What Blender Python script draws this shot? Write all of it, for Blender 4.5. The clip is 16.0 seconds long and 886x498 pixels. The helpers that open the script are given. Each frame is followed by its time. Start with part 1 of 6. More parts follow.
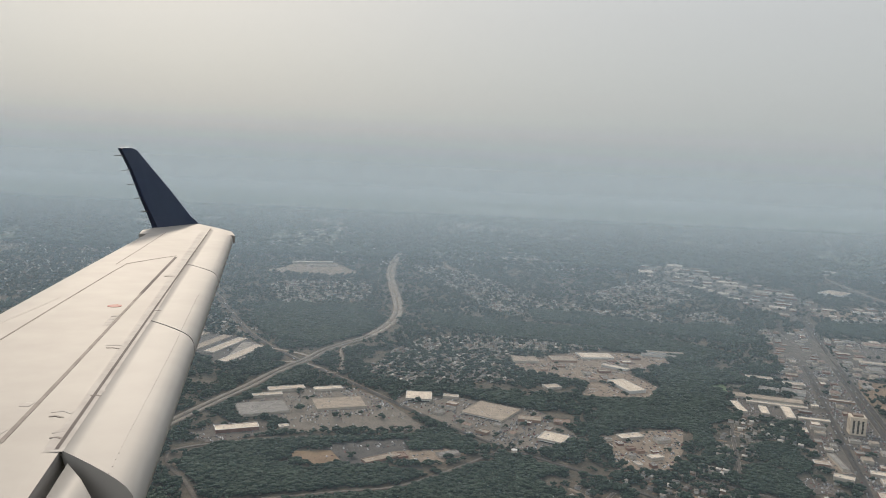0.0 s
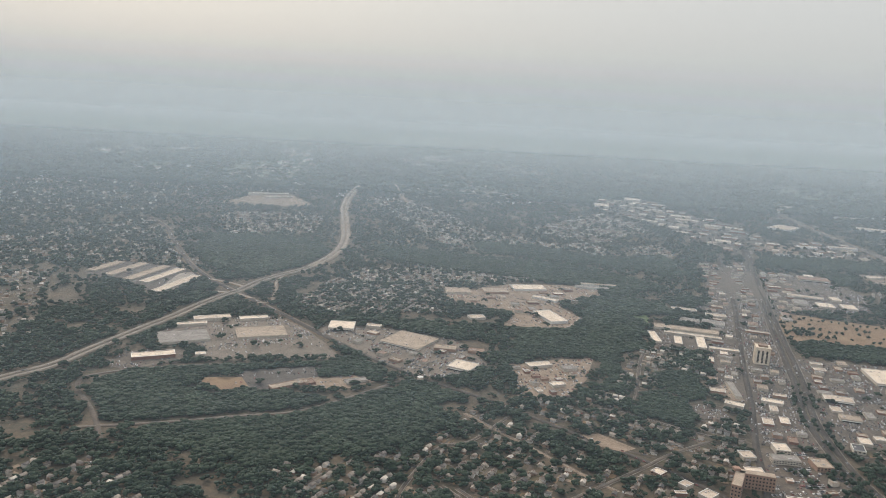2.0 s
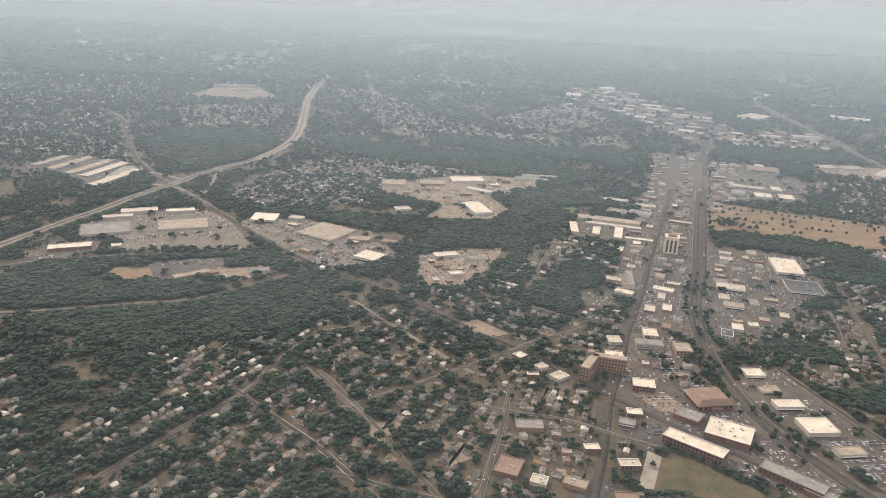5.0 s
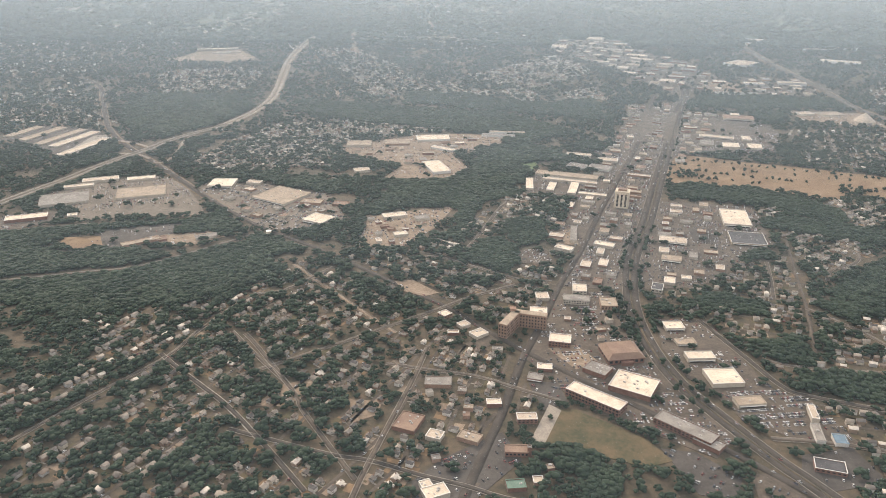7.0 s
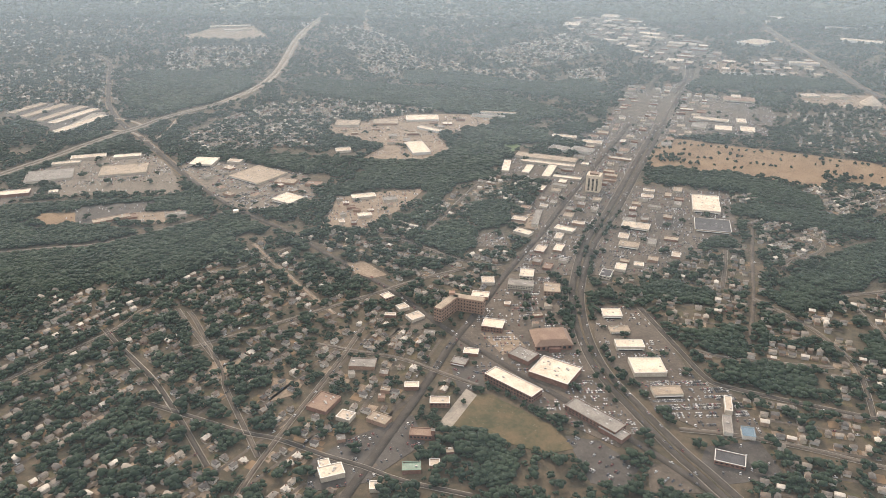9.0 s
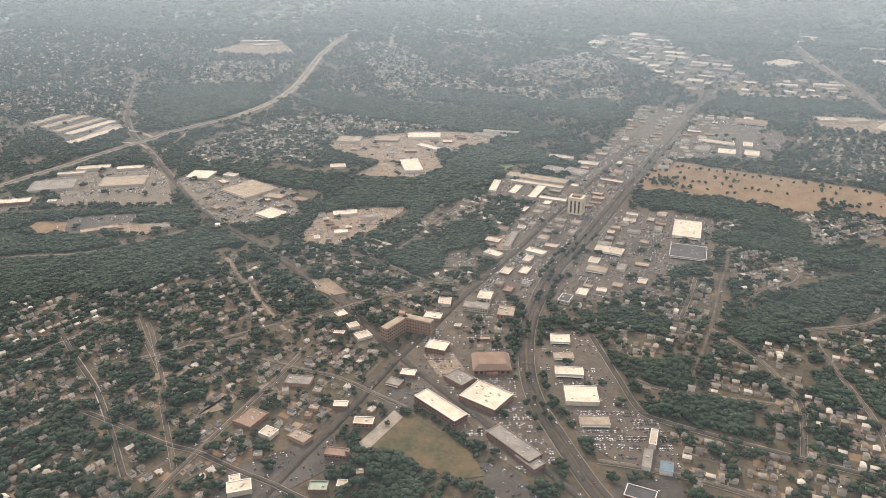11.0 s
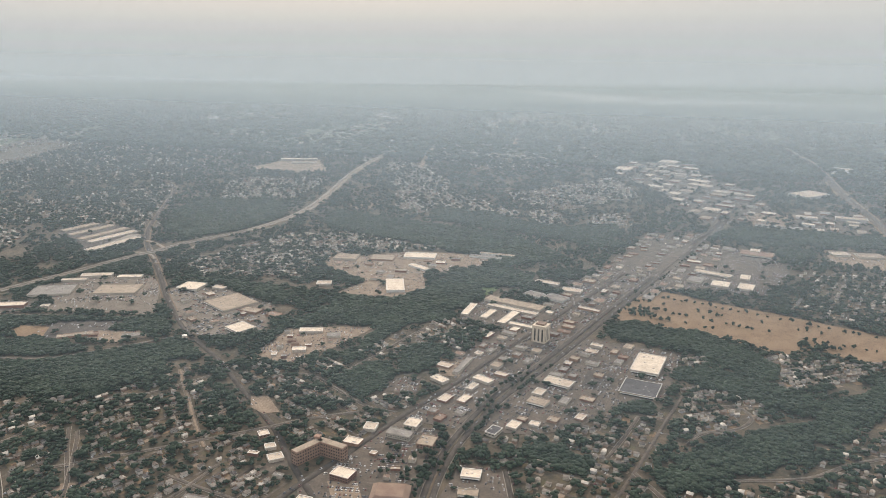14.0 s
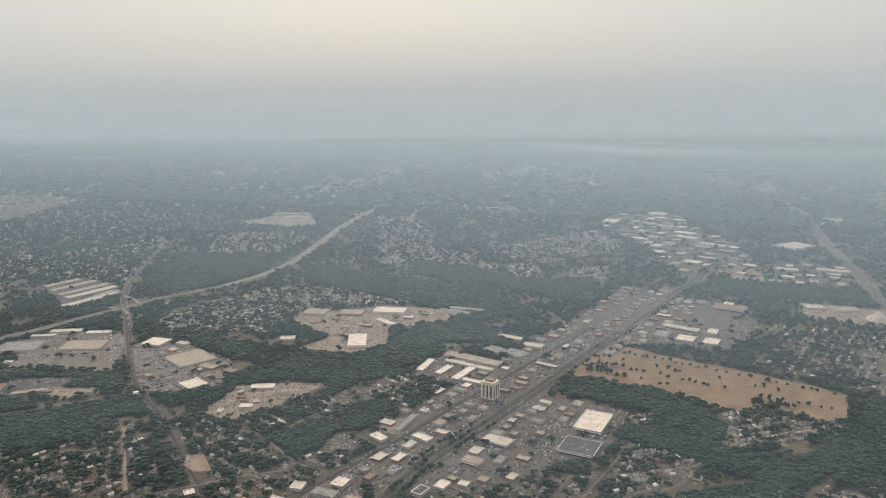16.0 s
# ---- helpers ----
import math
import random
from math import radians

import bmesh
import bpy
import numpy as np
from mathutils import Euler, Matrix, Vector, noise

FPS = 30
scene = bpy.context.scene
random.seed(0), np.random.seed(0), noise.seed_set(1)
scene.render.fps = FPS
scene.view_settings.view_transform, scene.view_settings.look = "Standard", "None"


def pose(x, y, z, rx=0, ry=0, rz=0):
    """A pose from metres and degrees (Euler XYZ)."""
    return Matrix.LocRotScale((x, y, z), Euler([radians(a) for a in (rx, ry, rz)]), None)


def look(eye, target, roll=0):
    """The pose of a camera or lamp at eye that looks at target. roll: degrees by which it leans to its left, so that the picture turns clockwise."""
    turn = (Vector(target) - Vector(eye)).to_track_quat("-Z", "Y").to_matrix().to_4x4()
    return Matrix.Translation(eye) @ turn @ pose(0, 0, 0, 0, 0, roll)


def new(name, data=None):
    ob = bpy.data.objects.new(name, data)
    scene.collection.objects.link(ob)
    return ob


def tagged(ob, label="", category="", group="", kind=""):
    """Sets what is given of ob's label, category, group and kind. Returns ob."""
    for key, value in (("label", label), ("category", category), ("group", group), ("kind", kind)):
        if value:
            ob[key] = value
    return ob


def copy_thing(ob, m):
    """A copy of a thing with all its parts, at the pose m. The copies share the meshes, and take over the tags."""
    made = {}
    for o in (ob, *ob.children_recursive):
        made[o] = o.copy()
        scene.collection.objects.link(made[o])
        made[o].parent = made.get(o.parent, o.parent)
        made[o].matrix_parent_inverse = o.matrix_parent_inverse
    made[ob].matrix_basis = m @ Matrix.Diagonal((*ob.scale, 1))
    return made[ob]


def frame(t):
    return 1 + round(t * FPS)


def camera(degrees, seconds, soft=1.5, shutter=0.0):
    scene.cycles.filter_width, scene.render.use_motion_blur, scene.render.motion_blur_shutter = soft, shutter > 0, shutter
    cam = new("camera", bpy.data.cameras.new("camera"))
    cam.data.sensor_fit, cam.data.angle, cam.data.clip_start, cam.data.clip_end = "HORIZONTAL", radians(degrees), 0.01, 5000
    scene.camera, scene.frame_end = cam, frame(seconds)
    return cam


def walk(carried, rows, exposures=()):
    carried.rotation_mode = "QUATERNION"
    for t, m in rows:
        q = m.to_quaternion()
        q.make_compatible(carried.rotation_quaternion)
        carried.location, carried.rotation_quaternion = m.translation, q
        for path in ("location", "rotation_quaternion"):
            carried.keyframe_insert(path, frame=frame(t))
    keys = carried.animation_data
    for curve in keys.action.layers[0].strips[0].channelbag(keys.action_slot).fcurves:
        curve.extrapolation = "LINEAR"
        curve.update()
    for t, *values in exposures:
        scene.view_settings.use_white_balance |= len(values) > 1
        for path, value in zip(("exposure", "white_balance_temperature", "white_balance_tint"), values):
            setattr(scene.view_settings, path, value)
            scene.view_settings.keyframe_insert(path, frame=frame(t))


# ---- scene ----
cam = camera(59.7, 16.0, 0.9)
METRES, EYE, TILT, LEAN, TURN = 600.0, 249.3, -6.48, -2.67, 0.0
ROWS = [
    (0.0, 0.0, 0.0, 0.0, 0.0, 0.0, -0.0),
    (0.5, 0.0297, -0.0052, -0.0007, -0.06, -0.79, 0.17),
    (1.0, 0.0594, -0.0087, -0.0005, -0.01, -1.87, 0.3),
    (1.5, 0.0887, -0.0126, 0.0002, -0.23, -3.28, 0.04),
    (2.0, 0.1189, -0.0167, 0.0009, -0.78, -5.0, -0.37),
    (2.5, 0.1489, -0.0197, 0.001, -0.99, -6.54, -0.21),
    (3.0, 0.179, -0.0231, 0.0012, -0.85, -7.81, -0.05),
    (3.5, 0.2092, -0.0277, 0.002, -0.56, -8.96, 0.01),
    (4.0, 0.2394, -0.0317, 0.0026, -0.19, -10.23, 0.0),
    (4.5, 0.2699, -0.0353, 0.004, 0.2, -11.63, 0.06),
    (5.0, 0.3004, -0.0386, 0.0054, 0.57, -13.05, 0.15),
    (7.5, 0.4558, -0.05, 0.0162, 2.17, -16.61, 2.58),
    (8.0, 0.4874, -0.0501, 0.0182, 2.97, -16.77, 2.62),
    (8.5, 0.5188, -0.0496, 0.0203, 3.95, -17.23, 2.44),
    (9.0, 0.5504, -0.0485, 0.0222, 5.08, -18.02, 2.07),
    (11.5, 0.7081, -0.03, 0.032, 10.5, -16.02, 1.67),
    (12.0, 0.7396, -0.0244, 0.0343, 11.69, -14.55, 1.57),
    (12.5, 0.7709, -0.0182, 0.0368, 12.81, -13.04, 1.48),
    (13.0, 0.8017, -0.0118, 0.0392, 13.78, -11.5, 1.13),
    (13.5, 0.8326, -0.0051, 0.0414, 14.65, -10.09, 0.64),
    (14.0, 0.8634, 0.002, 0.044, 15.33, -8.46, 0.48),
    (14.5, 0.8943, 0.0096, 0.0467, 15.86, -6.93, 0.54),
    (15.0, 0.9255, 0.0166, 0.049, 16.27, -5.9, 0.71),
    (15.5, 0.9566, 0.0236, 0.0508, 16.64, -5.19, 0.94),
    (16.0, 0.9875, 0.0308, 0.0526, 17.02, -4.69, 0.97),
]
walk(cam, [(t, pose(0, 0, EYE, TILT, LEAN, TURN) @ pose(METRES * x, METRES * y, METRES * z, 90 + pitch, roll, yaw)) for t, x, y, z, yaw, pitch, roll in ROWS],
     [(0.0, -0.12, 6160, 12), (1.0, 0.0, 6220, 13), (2.0, 0.18, 6290, 14), (5.0, 0.47, 6540, 16), (7.5, 0.6, 6620, 16), (9.0, 0.64, 6650, 16), (12.5, 0.5, 6660, 17), (14.0, 0.33, 6450, 15), (16.0, 0.14, 6260, 13)])

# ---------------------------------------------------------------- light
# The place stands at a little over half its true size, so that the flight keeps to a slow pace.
world = bpy.data.worlds.new("hazy_sky")
scene.world = world
world.use_nodes = True
wt = world.node_tree
wt.nodes.clear()
w_out = wt.nodes.new("ShaderNodeOutputWorld")
w_sky = wt.nodes.new("ShaderNodeTexSky")
w_sky.sky_type, w_sky.sun_disc = "NISHITA", False
w_sky.sun_elevation, w_sky.sun_rotation = radians(34), radians(-22)
w_sky.air_density, w_sky.dust_density, w_sky.altitude = 1.5, 6.0, 300
w_bg1 = wt.nodes.new("ShaderNodeBackground")
w_bg1.inputs["Strength"].default_value = 0.014
w_co = wt.nodes.new("ShaderNodeTexCoord")
w_sep = wt.nodes.new("ShaderNodeSeparateXYZ")
w_ramp = wt.nodes.new("ShaderNodeValToRGB")
w_map = wt.nodes.new("ShaderNodeMapRange")
w_map.inputs["From Min"].default_value, w_map.inputs["From Max"].default_value = -0.12, 0.6
w_bg2 = wt.nodes.new("ShaderNodeBackground")
w_bg2.inputs["Strength"].default_value = 0.8
w_add = wt.nodes.new("ShaderNodeAddShader")
# An even veil of summer haze: blue-grey low down, pale and slightly warm higher up.
HAZE = [(0.0, (0.50, 0.535, 0.52)), (0.13, (0.53, 0.56, 0.54)), (0.21, (0.57, 0.595, 0.57)), (0.30, (0.61, 0.63, 0.60)), (0.42, (0.68, 0.685, 0.645)), (0.60, (0.86, 0.86, 0.81)), (0.75, (1.02, 1.0, 0.95)), (1.0, (1.12, 1.10, 1.05))]
els = w_ramp.color_ramp.elements
els[0].position, els[0].color = HAZE[0][0], (*HAZE[0][1], 1)
els[1].position, els[1].color = HAZE[-1][0], (*HAZE[-1][1], 1)
for p, c in HAZE[1:-1]:
    e = els.new(p)
    e.color = (*c, 1)
wt.links.new(w_sky.outputs[0], w_bg1.inputs[0])
wt.links.new(w_co.outputs["Generated"], w_sep.inputs[0])
wt.links.new(w_sep.outputs["Z"], w_map.inputs["Value"])
wt.links.new(w_map.outputs[0], w_ramp.inputs[0])
wt.links.new(w_ramp.outputs[0], w_bg2.inputs[0])
wt.links.new(w_bg1.outputs[0], w_add.inputs[0])
wt.links.new(w_bg2.outputs[0], w_add.inputs[1])
wt.links.new(w_add.outputs[0], w_out.inputs[0])

sun = new("sun", bpy.data.lights.new("sun", "SUN"))
sun.data.energy, sun.data.angle, sun.data.color = 2.6, radians(8), (1.0, 0.82, 0.61)
sun.matrix_basis = look((-165, 400, 290), (0, 0, 0))

# ---------------------------------------------------------------- materials
def surface(name, a, b, size=4.0, rough=0.9, bump=0.0, spread=0.0, by="island", metal=0.0, fine=6.0, fine_mix=0.35, haze_sheen=0.1):
    """A surface that wanders between two colours at two scales; spread: how far pieces differ in value."""
    m = bpy.data.materials.new(name)
    m.use_nodes = True
    t = m.node_tree
    bsdf = t.nodes["Principled BSDF"]
    bsdf.inputs["Roughness"].default_value, bsdf.inputs["Metallic"].default_value = rough, metal
    if rough > 0.82:
        # A bluish sheen at grazing angles imitates a veil of haze on matt surfaces.
        bsdf.inputs["Sheen Weight"].default_value, bsdf.inputs["Sheen Roughness"].default_value = haze_sheen, 0.45
        bsdf.inputs["Specular IOR Level"].default_value = 0.25
        bsdf.inputs["Sheen Tint"].default_value = (0.70, 0.80, 0.86, 1)
    geo = t.nodes.new("ShaderNodeNewGeometry")
    n1, n2 = t.nodes.new("ShaderNodeTexNoise"), t.nodes.new("ShaderNodeTexNoise")
    n1.inputs["Scale"].default_value, n2.inputs["Scale"].default_value = 1 / size, fine / size
    n1.inputs["Detail"].default_value, n2.inputs["Detail"].default_value = 3, 4
    mixf = t.nodes.new("ShaderNodeMix")
    mixf.inputs[0].default_value = fine_mix
    ramp = t.nodes.new("ShaderNodeValToRGB")
    ramp.color_ramp.elements[0].position, ramp.color_ramp.elements[1].position = 0.38, 0.62
    ramp.color_ramp.elements[0].color, ramp.color_ramp.elements[1].color = (*a, 1), (*b, 1)
    for n in (n1, n2):
        t.links.new(geo.outputs["Position"], n.inputs["Vector"])
    t.links.new(n1.outputs[0], mixf.inputs[2])
    t.links.new(n2.outputs[0], mixf.inputs[3])
    t.links.new(mixf.outputs[0], ramp.inputs[0])
    colour = ramp.outputs[0]
    if spread:
        hsv = t.nodes.new("ShaderNodeHueSaturation")
        rng_ = t.nodes.new("ShaderNodeMapRange")
        rng_.inputs["To Min"].default_value, rng_.inputs["To Max"].default_value = 1 - spread, 1 + spread
        if by == "island":
            t.links.new(geo.outputs["Random Per Island"], rng_.inputs["Value"])
        else:
            info = t.nodes.new("ShaderNodeObjectInfo")
            t.links.new(info.outputs["Random"], rng_.inputs["Value"])
        t.links.new(rng_.outputs[0], hsv.inputs["Value"])
        t.links.new(colour, hsv.inputs["Color"])
        colour = hsv.outputs[0]
    t.links.new(colour, bsdf.inputs["Base Color"])
    if bump:
        bp = t.nodes.new("ShaderNodeBump")
        bp.inputs["Strength"].default_value, bp.inputs["Distance"].default_value = 1.0, bump
        t.links.new(n2.outputs[0], bp.inputs["Height"])
        t.links.new(bp.outputs[0], bsdf.inputs["Normal"])
    return m


def palette(name, colours, rough=0.85, by="island"):
    """One of several paints for each piece, with a little dirt."""
    m = surface(name, (0.75, 0.75, 0.75), (1, 1, 1), 3.0, rough)
    t = m.node_tree
    bsdf = t.nodes["Principled BSDF"]
    ramp = t.nodes.new("ShaderNodeValToRGB")
    ramp.color_ramp.interpolation = "CONSTANT"
    el = ramp.color_ramp.elements
    el[0].position, el[0].color = 0, (*colours[0], 1)
    el[1].position, el[1].color = 1 / len(colours), (*colours[1], 1)
    for i, c in enumerate(colours[2:], 2):
        el.new(i / len(colours)).color = (*c, 1)
    if by == "island":
        src = t.nodes.new("ShaderNodeNewGeometry").outputs["Random Per Island"]
    else:
        src = t.nodes.new("ShaderNodeObjectInfo").outputs["Random"]
    t.links.new(src, ramp.inputs[0])
    mul = t.nodes.new("ShaderNodeMix")
    mul.data_type, mul.blend_type = "RGBA", "MULTIPLY"
    mul.inputs[0].default_value = 1.0
    old = bsdf.inputs["Base Color"].links[0].from_socket
    t.links.new(ramp.outputs[0], mul.inputs[6])
    t.links.new(old, mul.inputs[7])
    t.links.new(mul.outputs[2], bsdf.inputs["Base Color"])
    return m


GROUND = surface("dry_lawn_ground", (0.042, 0.040, 0.027), (0.102, 0.077, 0.051), 34.0, 0.95, 0.0, fine=9.0, fine_mix=0.5)
FAR_WOOD = surface("far_woodland", (0.045, 0.065, 0.04), (0.075, 0.095, 0.055), 60.0, 0.95, haze_sheen=0.12)
DRY = surface("dry_brown_grass", (0.145, 0.094, 0.053), (0.21, 0.145, 0.086), 22.0, 0.95)
GRASS = surface("parched_green_grass", (0.050, 0.052, 0.026), (0.112, 0.084, 0.047), 16.0, 0.95)
SCRUB = surface("scrub_green", (0.06, 0.10, 0.04), (0.10, 0.14, 0.06), 10.0, 0.95)
EARTH = surface("bare_earth", (0.155, 0.118, 0.085), (0.26, 0.204, 0.15), 12.0, 0.95, fine_mix=0.5)
ASPHALT = surface("old_asphalt", (0.042, 0.037, 0.032), (0.066, 0.058, 0.050), 9.0, 0.9, haze_sheen=0.03)
LOT = surface("parking_asphalt", (0.060, 0.050, 0.041), (0.112, 0.092, 0.072), 11.0, 0.9, fine_mix=0.5)
LOT_PALE = surface("bleached_asphalt", (0.105, 0.089, 0.071), (0.165, 0.140, 0.111), 12.0, 0.9, fine_mix=0.5)
LOT_DARK = surface("sealed_asphalt", (0.046, 0.042, 0.039), (0.082, 0.075, 0.068), 12.0, 0.85, haze_sheen=0.04)
CONCRETE = surface("pale_concrete", (0.19, 0.17, 0.145), (0.29, 0.26, 0.22), 8.0, 0.9, fine_mix=0.5)
HIGHWAY = surface("highway_concrete", (0.20, 0.168, 0.132), (0.27, 0.23, 0.182), 20.0, 0.9)
HIGHWAY_OLD = surface("worn_highway_concrete", (0.125, 0.108, 0.088), (0.175, 0.152, 0.122), 18.0, 0.9)
KERB = surface("white_kerb_concrete", (0.34, 0.32, 0.28), (0.45, 0.42, 0.37), 5.0, 0.9)
WATER = surface("river_water", (0.10, 0.12, 0.125), (0.12, 0.14, 0.145), 200.0, 0.6)
LEAF = surface("tree_foliage", (0.009, 0.023, 0.014), (0.022, 0.040, 0.023), 30.0, 0.9, 0.2, 0.1, fine=10.0, haze_sheen=0.03)
LEAF_OB = surface("tree_leaves", (0.009, 0.023, 0.014), (0.022, 0.040, 0.023), 5.0, 0.9, 0.25, 0.2, "object", fine=5.0, haze_sheen=0.03)
BARK = surface("bark", (0.09, 0.07, 0.05), (0.15, 0.12, 0.09), 0.6, 0.95, 0.02)
WALLS = palette("house_siding", [(0.68, 0.65, 0.60), (0.52, 0.47, 0.39), (0.33, 0.25, 0.19), (0.60, 0.57, 0.52), (0.42, 0.41, 0.39), (0.28, 0.19, 0.14)])
ROOFS = palette("house_shingles", [(0.14, 0.125, 0.11), (0.22, 0.195, 0.165), (0.10, 0.094, 0.09), (0.32, 0.285, 0.24), (0.17, 0.14, 0.115), (0.54, 0.50, 0.44), (0.15, 0.135, 0.12), (0.24, 0.215, 0.185), (0.12, 0.112, 0.105)])
WALLS_OB = palette("siding_paint", [(0.68, 0.65, 0.60), (0.52, 0.47, 0.39), (0.33, 0.25, 0.19), (0.60, 0.57, 0.52), (0.42, 0.41, 0.39), (0.28, 0.19, 0.14)], by="object")
ROOFS_OB = palette("asphalt_shingles", [(0.14, 0.125, 0.11), (0.22, 0.195, 0.165), (0.10, 0.094, 0.09), (0.32, 0.285, 0.24), (0.17, 0.14, 0.115), (0.54, 0.50, 0.44), (0.15, 0.135, 0.12), (0.24, 0.215, 0.185), (0.12, 0.112, 0.105)], by="object")
CAR = palette("car_paint", [(0.75, 0.75, 0.75), (0.05, 0.05, 0.055), (0.45, 0.46, 0.47), (0.12, 0.125, 0.13), (0.7, 0.7, 0.69), (0.2, 0.045, 0.04), (0.07, 0.085, 0.12), (0.3, 0.29, 0.27)], 0.35)
CAR_OB = palette("vehicle_paint", [(0.75, 0.75, 0.75), (0.05, 0.05, 0.055), (0.45, 0.46, 0.47), (0.12, 0.125, 0.13), (0.7, 0.7, 0.69), (0.2, 0.045, 0.04), (0.07, 0.085, 0.12), (0.3, 0.29, 0.27)], 0.35, by="object")
GLASS = surface("dark_window_glass", (0.02, 0.024, 0.028), (0.035, 0.04, 0.045), 5.0, 0.15)
WHITE = surface("white_roof_membrane", (0.46, 0.395, 0.315), (0.64, 0.56, 0.455), 6.0, 0.8, fine=4.0)
CREAM = surface("cream_roof_membrane", (0.35, 0.295, 0.235), (0.48, 0.415, 0.335), 7.0, 0.8)
TAN = surface("gravel_roof", (0.25, 0.205, 0.16), (0.345, 0.29, 0.225), 7.0, 0.95)
GREY = surface("grey_roof_felt", (0.17, 0.158, 0.145), (0.26, 0.245, 0.222), 7.0, 0.95)
DARK = surface("dark_roof_felt", (0.055, 0.055, 0.06), (0.085, 0.085, 0.09), 7.0, 0.9)
BROWN = surface("brown_roof_felt", (0.19, 0.13, 0.10), (0.25, 0.18, 0.135), 9.0, 0.95)
GREEN = surface("green_metal_roof", (0.06, 0.13, 0.10), (0.09, 0.17, 0.13), 3.0, 0.5)
BLUE = surface("blue_metal_roof", (0.09, 0.15, 0.20), (0.12, 0.19, 0.25), 3.0, 0.5)
BRICK = surface("red_brick", (0.15, 0.08, 0.062), (0.215, 0.12, 0.092), 2.5, 0.92)
BRICK2 = surface("orange_brick", (0.235, 0.15, 0.11), (0.30, 0.20, 0.148), 2.5, 0.92)
STUCCO = surface("pale_stucco", (0.38, 0.345, 0.29), (0.48, 0.44, 0.375), 3.0, 0.9)
PRECAST = surface("cream_precast", (0.56, 0.47, 0.36), (0.66, 0.57, 0.45), 3.0, 0.85)
STEEL = surface("weathered_white_metal", (0.5, 0.49, 0.47), (0.64, 0.63, 0.6), 2.0, 0.5)
UNIT = surface("rooftop_unit_grey", (0.34, 0.33, 0.31), (0.45, 0.44, 0.42), 1.0, 0.6)


def haze_material(name, dense, foot, tint):
    """Haze imitated on a sheet: lets most light through and scatters the rest; thin near the land, thickest at mid
    height.
    """
    m = bpy.data.materials.new(name)
    m.use_nodes = True
    t = m.node_tree
    t.nodes.clear()
    out = t.nodes.new("ShaderNodeOutputMaterial")
    geo, sep, ramp = t.nodes.new("ShaderNodeNewGeometry"), t.nodes.new("ShaderNodeSeparateXYZ"), t.nodes.new("ShaderNodeValToRGB")
    div = t.nodes.new("ShaderNodeMath")
    div.operation = "DIVIDE"
    div.inputs[1].default_value = 700
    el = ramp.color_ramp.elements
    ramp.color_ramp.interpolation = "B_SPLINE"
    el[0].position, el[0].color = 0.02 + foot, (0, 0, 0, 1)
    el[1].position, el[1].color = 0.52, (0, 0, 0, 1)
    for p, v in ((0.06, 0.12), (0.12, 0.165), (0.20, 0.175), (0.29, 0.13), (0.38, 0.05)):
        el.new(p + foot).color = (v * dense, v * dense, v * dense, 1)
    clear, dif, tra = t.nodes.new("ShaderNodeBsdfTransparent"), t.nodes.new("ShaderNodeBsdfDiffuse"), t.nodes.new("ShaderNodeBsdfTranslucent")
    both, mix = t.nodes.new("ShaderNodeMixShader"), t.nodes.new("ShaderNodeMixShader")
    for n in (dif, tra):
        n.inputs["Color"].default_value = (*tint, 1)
    t.links.new(geo.outputs["Position"], sep.inputs[0])
    t.links.new(sep.outputs["Z"], div.inputs[0])
    t.links.new(div.outputs[0], ramp.inputs[0])
    t.links.new(ramp.outputs[0], mix.inputs[0])
    t.links.new(dif.outputs[0], both.inputs[1])
    t.links.new(tra.outputs[0], both.inputs[2])
    t.links.new(clear.outputs[0], mix.inputs[1])
    t.links.new(both.outputs[0], mix.inputs[2])
    t.links.new(mix.outputs[0], out.inputs[0])
    return m


# ---------------------------------------------------------------- tools
rng = np.random.default_rng(7)


def smooth(u):
    u = np.clip(u, 0, 1)
    return u * u * (3 - 2 * u)


def elev(y):
    """The land rises gently to a far ridge and falls to the river behind it."""
    return 30 * (smooth((np.asarray(y, float) - 1050) / 900) - smooth((np.asarray(y, float) - 2500) / 900))


def mesh_of(name, verts, faces, mats, index=None, flat=True):
    """A mesh from arrays: vertices, faces of one size, and a material index for each face."""
    verts, faces = np.asarray(verts, np.float32), np.asarray(faces, np.int32)
    me = bpy.data.meshes.new(name)
    k = faces.shape[1]
    me.vertices.add(len(verts))
    me.vertices.foreach_set("co", verts.ravel())
    me.loops.add(faces.size)
    me.loops.foreach_set("vertex_index", faces.ravel())
    me.polygons.add(len(faces))
    me.polygons.foreach_set("loop_start", np.arange(0, faces.size, k, dtype=np.int32))
    for m in mats:
        me.materials.append(m)
    if index is not None:
        me.polygons.foreach_set("material_index", np.asarray(index, np.int32))
    if not flat:
        me.polygons.foreach_set("use_smooth", np.ones(len(faces), bool))
    me.update(calc_edges=True)
    return me


def empty(name, m, label="", category="", group=""):
    ob = new(name)
    ob.empty_display_size = 0.5
    ob.matrix_basis = m
    return tagged(ob, label, category, group)


def part(name, bm, material, parent, label=""):
    me = bm
    if not isinstance(bm, bpy.types.Mesh):
        me = bpy.data.meshes.new(name)
        bm.to_mesh(me)
        bm.free()
    if material and not me.materials:
        me.materials.append(material)
    ob = new(name, me)
    ob.parent = parent
    return tagged(ob, label)


